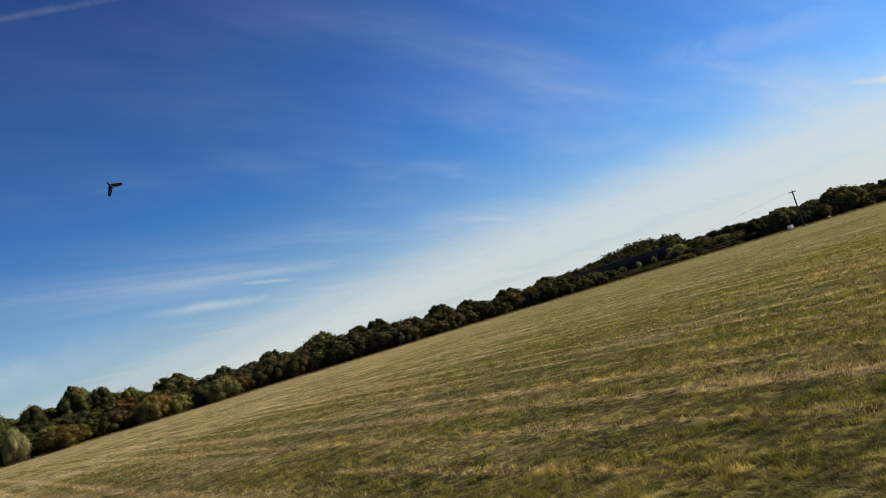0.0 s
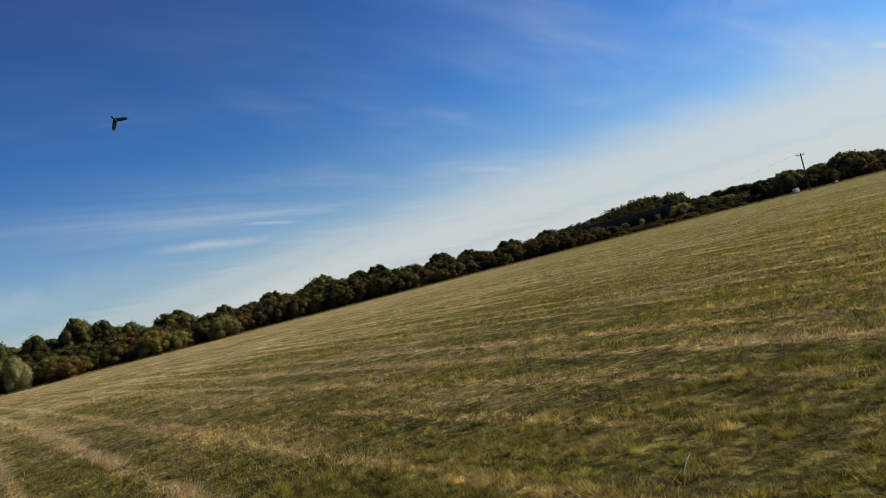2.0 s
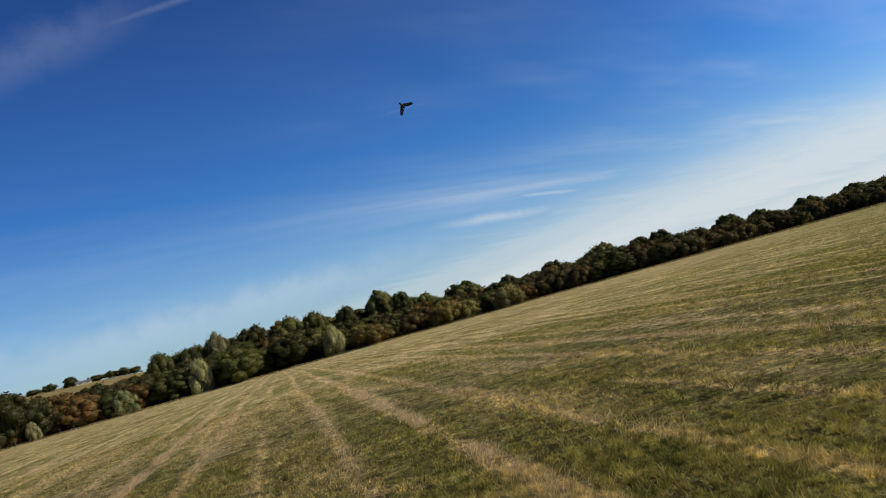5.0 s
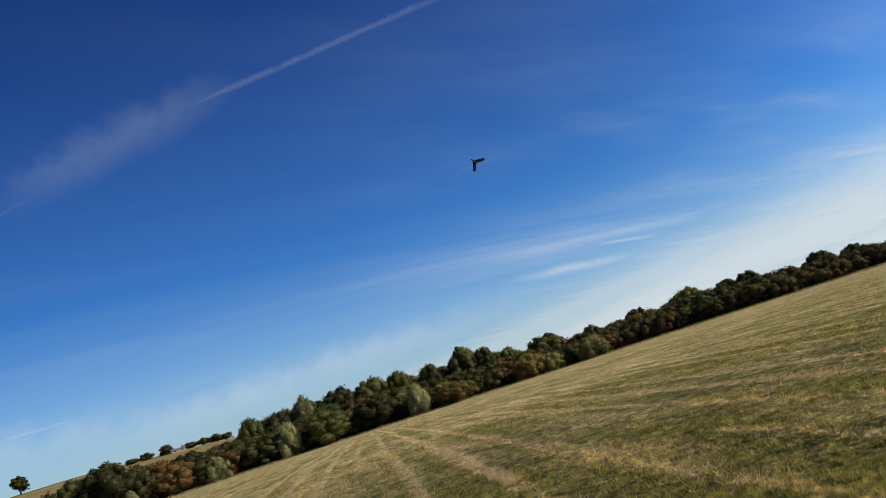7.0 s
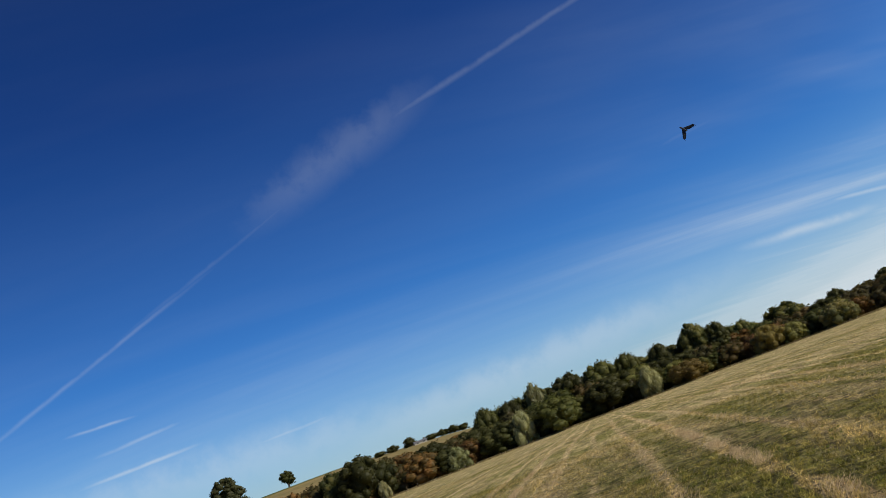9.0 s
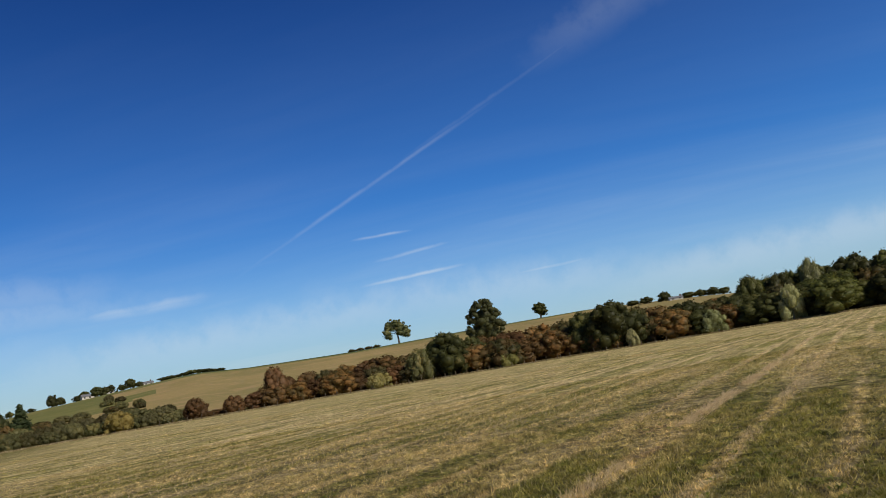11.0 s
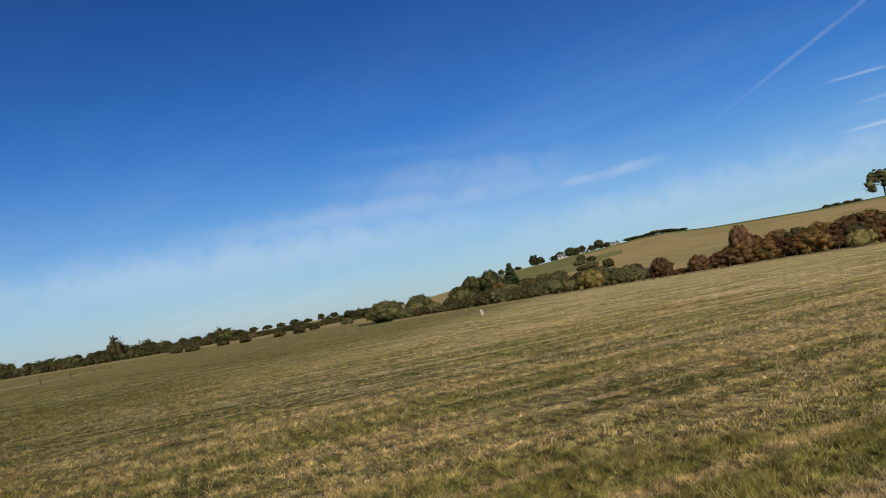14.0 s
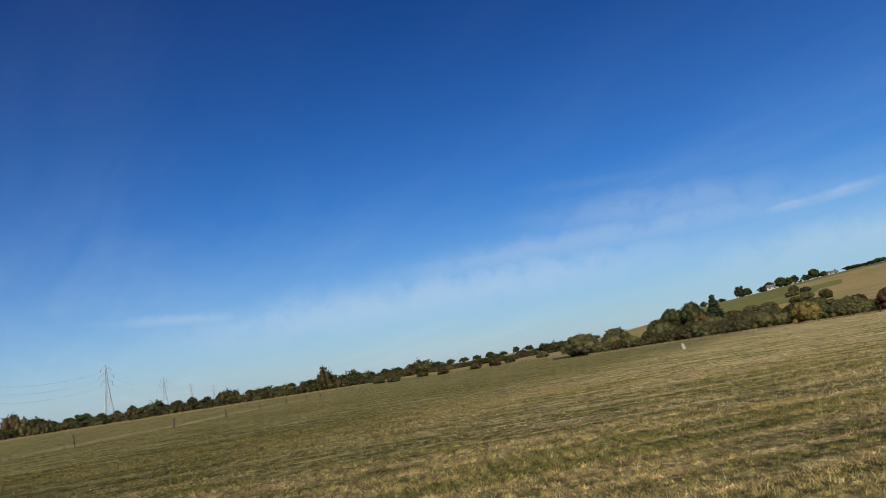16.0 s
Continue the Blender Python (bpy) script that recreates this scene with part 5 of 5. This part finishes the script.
def straw_stands(name, seed):
    """Taller pale stalks left standing along the mown rows."""
    rng = np.random.default_rng(seed)
    ca, sa = math.cos(radians(ROW_AZ)), math.sin(radians(ROW_AZ))
    us, vs, tall = [], [], []
    for k in range(-34, 26):
        u0 = 2.1 - 1.4 * k
        strong = 0.52 + 0.36 * math.sin(1.122 * u0 - 0.785)
        middle = -7.0 < u0 < 9.0
        heavy = min(abs(u0 - 2.1), abs(u0 + 3.5)) < 0.1
        m = int((17000 if heavy else 11000 if middle else 4200) * strong ** 1.6)
        v = -6 + 56 * rng.random(m)
        # broken into clumps along the row
        clump = np.sin(v * 1.1 + k * 2.3 + 1.6 * np.sin(v * 0.37 + k)) + 0.6 * np.sin(v * 2.9 + k)
        v = v[clump > 0.55 - 0.9 * strong]
        u = u0 + rng.normal(size=len(v)) * (0.10 if heavy else 0.14 if middle else 0.60) - (0.45 * np.sin(0.35 * u0 + 0.045 * v) + 0.35 * np.sin(-0.2 * u0 + 0.11 * v + 1.7)) / 4.488
        us.append(u)
        tall.append(np.full(len(u), 1.15 if heavy else 1.0))
        vs.append(v)
    u, v = np.concatenate(us), np.concatenate(vs)
    x, y = u * ca + v * sa, v * ca - u * sa
    r = np.hypot(x, y)
    az = np.degrees(np.arctan2(x, y))
    far_depth = x * math.sin(radians(-165)) + y * math.cos(radians(-165))
    keep = (rng.random(len(r)) < np.clip(1.5 - r / 24, 0.08, 1)) & (r > 4.1) & (r < 48) & (az > -122) & (az < 64) & (far_depth < 5 + 4 * rng.random(len(r)))
    x, y, r, tall = x[keep], y[keep], r[keep], np.concatenate(tall)[keep]
    n = len(x)
    h = tall * (0.060 + 0.070 * rng.random(n)) * (0.7 + 0.5 * rng.random(n))
    th = rng.random(n) * 2 * np.pi
    ln = h * (0.5 + 1.0 * rng.random(n))
    dx, dy = np.cos(th) * ln * 0.7 + 0.45 * h, np.sin(th) * ln * 0.7 - 0.1 * h
    w = np.maximum(0.0030, r * 0.00042) * (0.7 + 0.6 * rng.random(n))
    wv = rng.random(n) * 2 * np.pi
    wx, wy = np.cos(wv) * w, np.sin(wv) * w
    z = np.full(n, -0.01)
    q = np.empty((n, 4, 3))
    q[:, 0] = np.stack([x - wx * 0.5, y - wy * 0.5, z], 1)
    q[:, 1] = np.stack([x + wx + dx * 0.4, y + wy + dy * 0.4, z + h * 0.6], 1)
    q[:, 2] = np.stack([x + dx, y + dy, z + h], 1)
    q[:, 3] = np.stack([x - wx * 0.2 + dx * 0.4, y - wy * 0.2 + dy * 0.4, z + h * 0.6], 1)
    me = bpy.data.meshes.new(name)
    me.from_pydata(q.reshape(-1, 3).tolist(), [], np.arange(n * 4).reshape(-1, 4).tolist())
    me.materials.append(STRAW)
    return tagged(new(name, me), "pale straw stalks standing along the mown rows", "straw", kind="stuff")


def weeds(name, seed):
    """Flat rosettes of broad dock and plantain leaves in the sward."""
    rng = np.random.default_rng(seed)
    verts, faces = [], []
    for k in range(2300):
        r = 4.2 + 17 * rng.random() ** 1.3
        a = radians(-120 + 182 * rng.random())
        cx, cy = r * math.sin(a), r * math.cos(a)
        # weeds keep together in patches
        if math.sin(cx * 1.1 + 2 * math.sin(cy * 0.6)) + math.sin(cy * 0.9 + 1.0) < 0.35:
            continue
        for j in range(int(rng.integers(5, 10))):
            t = rng.random() * 6.28
            ln, wd = 0.035 + 0.05 * rng.random(), 0.009 + 0.010 * rng.random()
            lift = 0.008 + 0.028 * rng.random()
            d, s = np.array([math.cos(t), math.sin(t)]), np.array([-math.sin(t), math.cos(t)])
            c = np.array([cx, cy]) + rng.normal(size=2) * 0.05
            b = len(verts)
            for f, w, z in ((0.0, 0.25, 0.015), (0.45, 1.0, 0.015 + lift), (1.0, 0.12, 0.01 + lift * 0.8)):
                for side in (-1, 1):
                    p = c + d * ln * f + s * wd * w * side
                    verts.append((p[0], p[1], z + 0.006 * abs(side)))
            faces += [(b, b + 1, b + 3, b + 2), (b + 2, b + 3, b + 5, b + 4)]
    me = bpy.data.meshes.new(name)
    me.from_pydata(verts, [], faces)
    me.materials.append(WEED)
    return tagged(new(name, me), "low broad-leaved weeds in dark green patches", "weeds", kind="stuff")


def mat_weed():
    m, n = material("dock leaves")
    i = n.add("ShaderNodeNewGeometry").outputs["Random Per Island"]
    colour = n.mix(i, (0.10, 0.115, 0.022, 1), (0.21, 0.205, 0.060, 1))
    finish(n, leafy(n, colour, 0.0, 0.4))
    return m


WEED = mat_weed()
weeds("weeds", 41)


def verge(name, az0, az1, r, count, tall, seed, spread=2.5, wide=0.10):
    """A strip of long dry grass."""
    rng = np.random.default_rng(seed)
    k = rng.random(count)
    az = np.radians(az0 + (az1 - az0) * k)
    rr = np.interp(k, np.linspace(0, 1, len(r)), r) + rng.normal(size=count) * spread
    x, y = rr * np.sin(az), rr * np.cos(az)
    h = tall * (0.5 + 0.8 * rng.random(count))
    z = -np.clip((rr - 50) / 145, 0, 1)
    th = rng.random(count) * 2 * np.pi
    w = wide * (1 + 0.8 * rng.random(count))
    v = np.empty((count, 4, 3))
    v[:, 0] = np.stack([x - np.cos(th) * w, y - np.sin(th) * w, z - 0.02], 1)
    v[:, 1] = np.stack([x + np.cos(th) * w, y + np.sin(th) * w, z - 0.02], 1)
    ox, oy = rng.normal(size=count) * 0.25 * h, rng.normal(size=count) * 0.25 * h
    v[:, 2] = np.stack([x + np.cos(th) * w * 0.5 + ox, y + np.sin(th) * w * 0.5 + oy, z + h], 1)
    v[:, 3] = np.stack([x - np.cos(th) * w * 0.5 + ox, y - np.sin(th) * w * 0.5 + oy, z + h * 0.9], 1)
    me = bpy.data.meshes.new(name)
    me.from_pydata(v.reshape(-1, 3).tolist(), [], (np.arange(count * 4).reshape(-1, 4)).tolist())
    me.materials.append(DRY_BLADES)
    return tagged(new(name, me), "strip of long dry straw-coloured grass along the field edge", "grass", kind="stuff")


def mat_dry_blades():
    m, n = material("long dry grass")
    i = n.add("ShaderNodeNewGeometry").outputs["Random Per Island"]
    colour = n.mix(i, (0.17, 0.125, 0.055, 1), (0.34, 0.265, 0.13, 1))
    finish(n, leafy(n, colour, 0.02, 0.35))
    return m


DRY_BLADES = mat_dry_blades()


def mat_straw():
    m, n = material("standing straw")
    g = n.add("ShaderNodeNewGeometry")
    colour = n.mix(g.outputs["Random Per Island"], (0.54, 0.375, 0.18, 1), (0.80, 0.61, 0.34, 1))
    colour = n.mix(n.ramp(n.noise(g.outputs["Position"], 0.9, 3.0), 0.54, 0.72, 0.0, 0.6), colour, (0.44, 0.27, 0.115, 1))
    soft = n.vec("NORMALIZE", n.vec("ADD", n.vec("SCALE", g.outputs["Normal"], 0.7), (0.0, 0.0, 0.6)))
    finish(n, leafy(n, colour, 0.01, 0.50, soft, (1.0, 0.97, 0.92, 1)))
    return m


STRAW = mat_straw()
straw_stands("straw_stalks", 31)
verge("hedge_verge", -77, 60, [195.5, 195.5], 26000, 0.36, 21, 1.8, 0.06)
verge("fence_verge", -118, -96.5, [58, 67, 79, 94, 130, 176], 9000, 0.13, 22, 1.6, 0.05)
verge("far_verge", -118, -77, [318, 318, 300, 250], 9000, 0.7, 23, 3.0)


def dead_stalk():
    """One bleached stem sticking out of the sward."""
    bm = bmesh.new()
    tube(bm, [(0, 0, -0.02), (0.025, 0.01, 0.04), (0.07, 0.02, 0.09), (0.115, 0.03, 0.12)], [0.005, 0.0045, 0.004, 0.003], 6)
    ob = part("dead_stalk", bm, BLEACHED)
    ob.location = (3.0, 4.35, 0)
    return tagged(ob, "bleached dead plant stem sticking out of the grass", "plant stem")


dead_stalk()
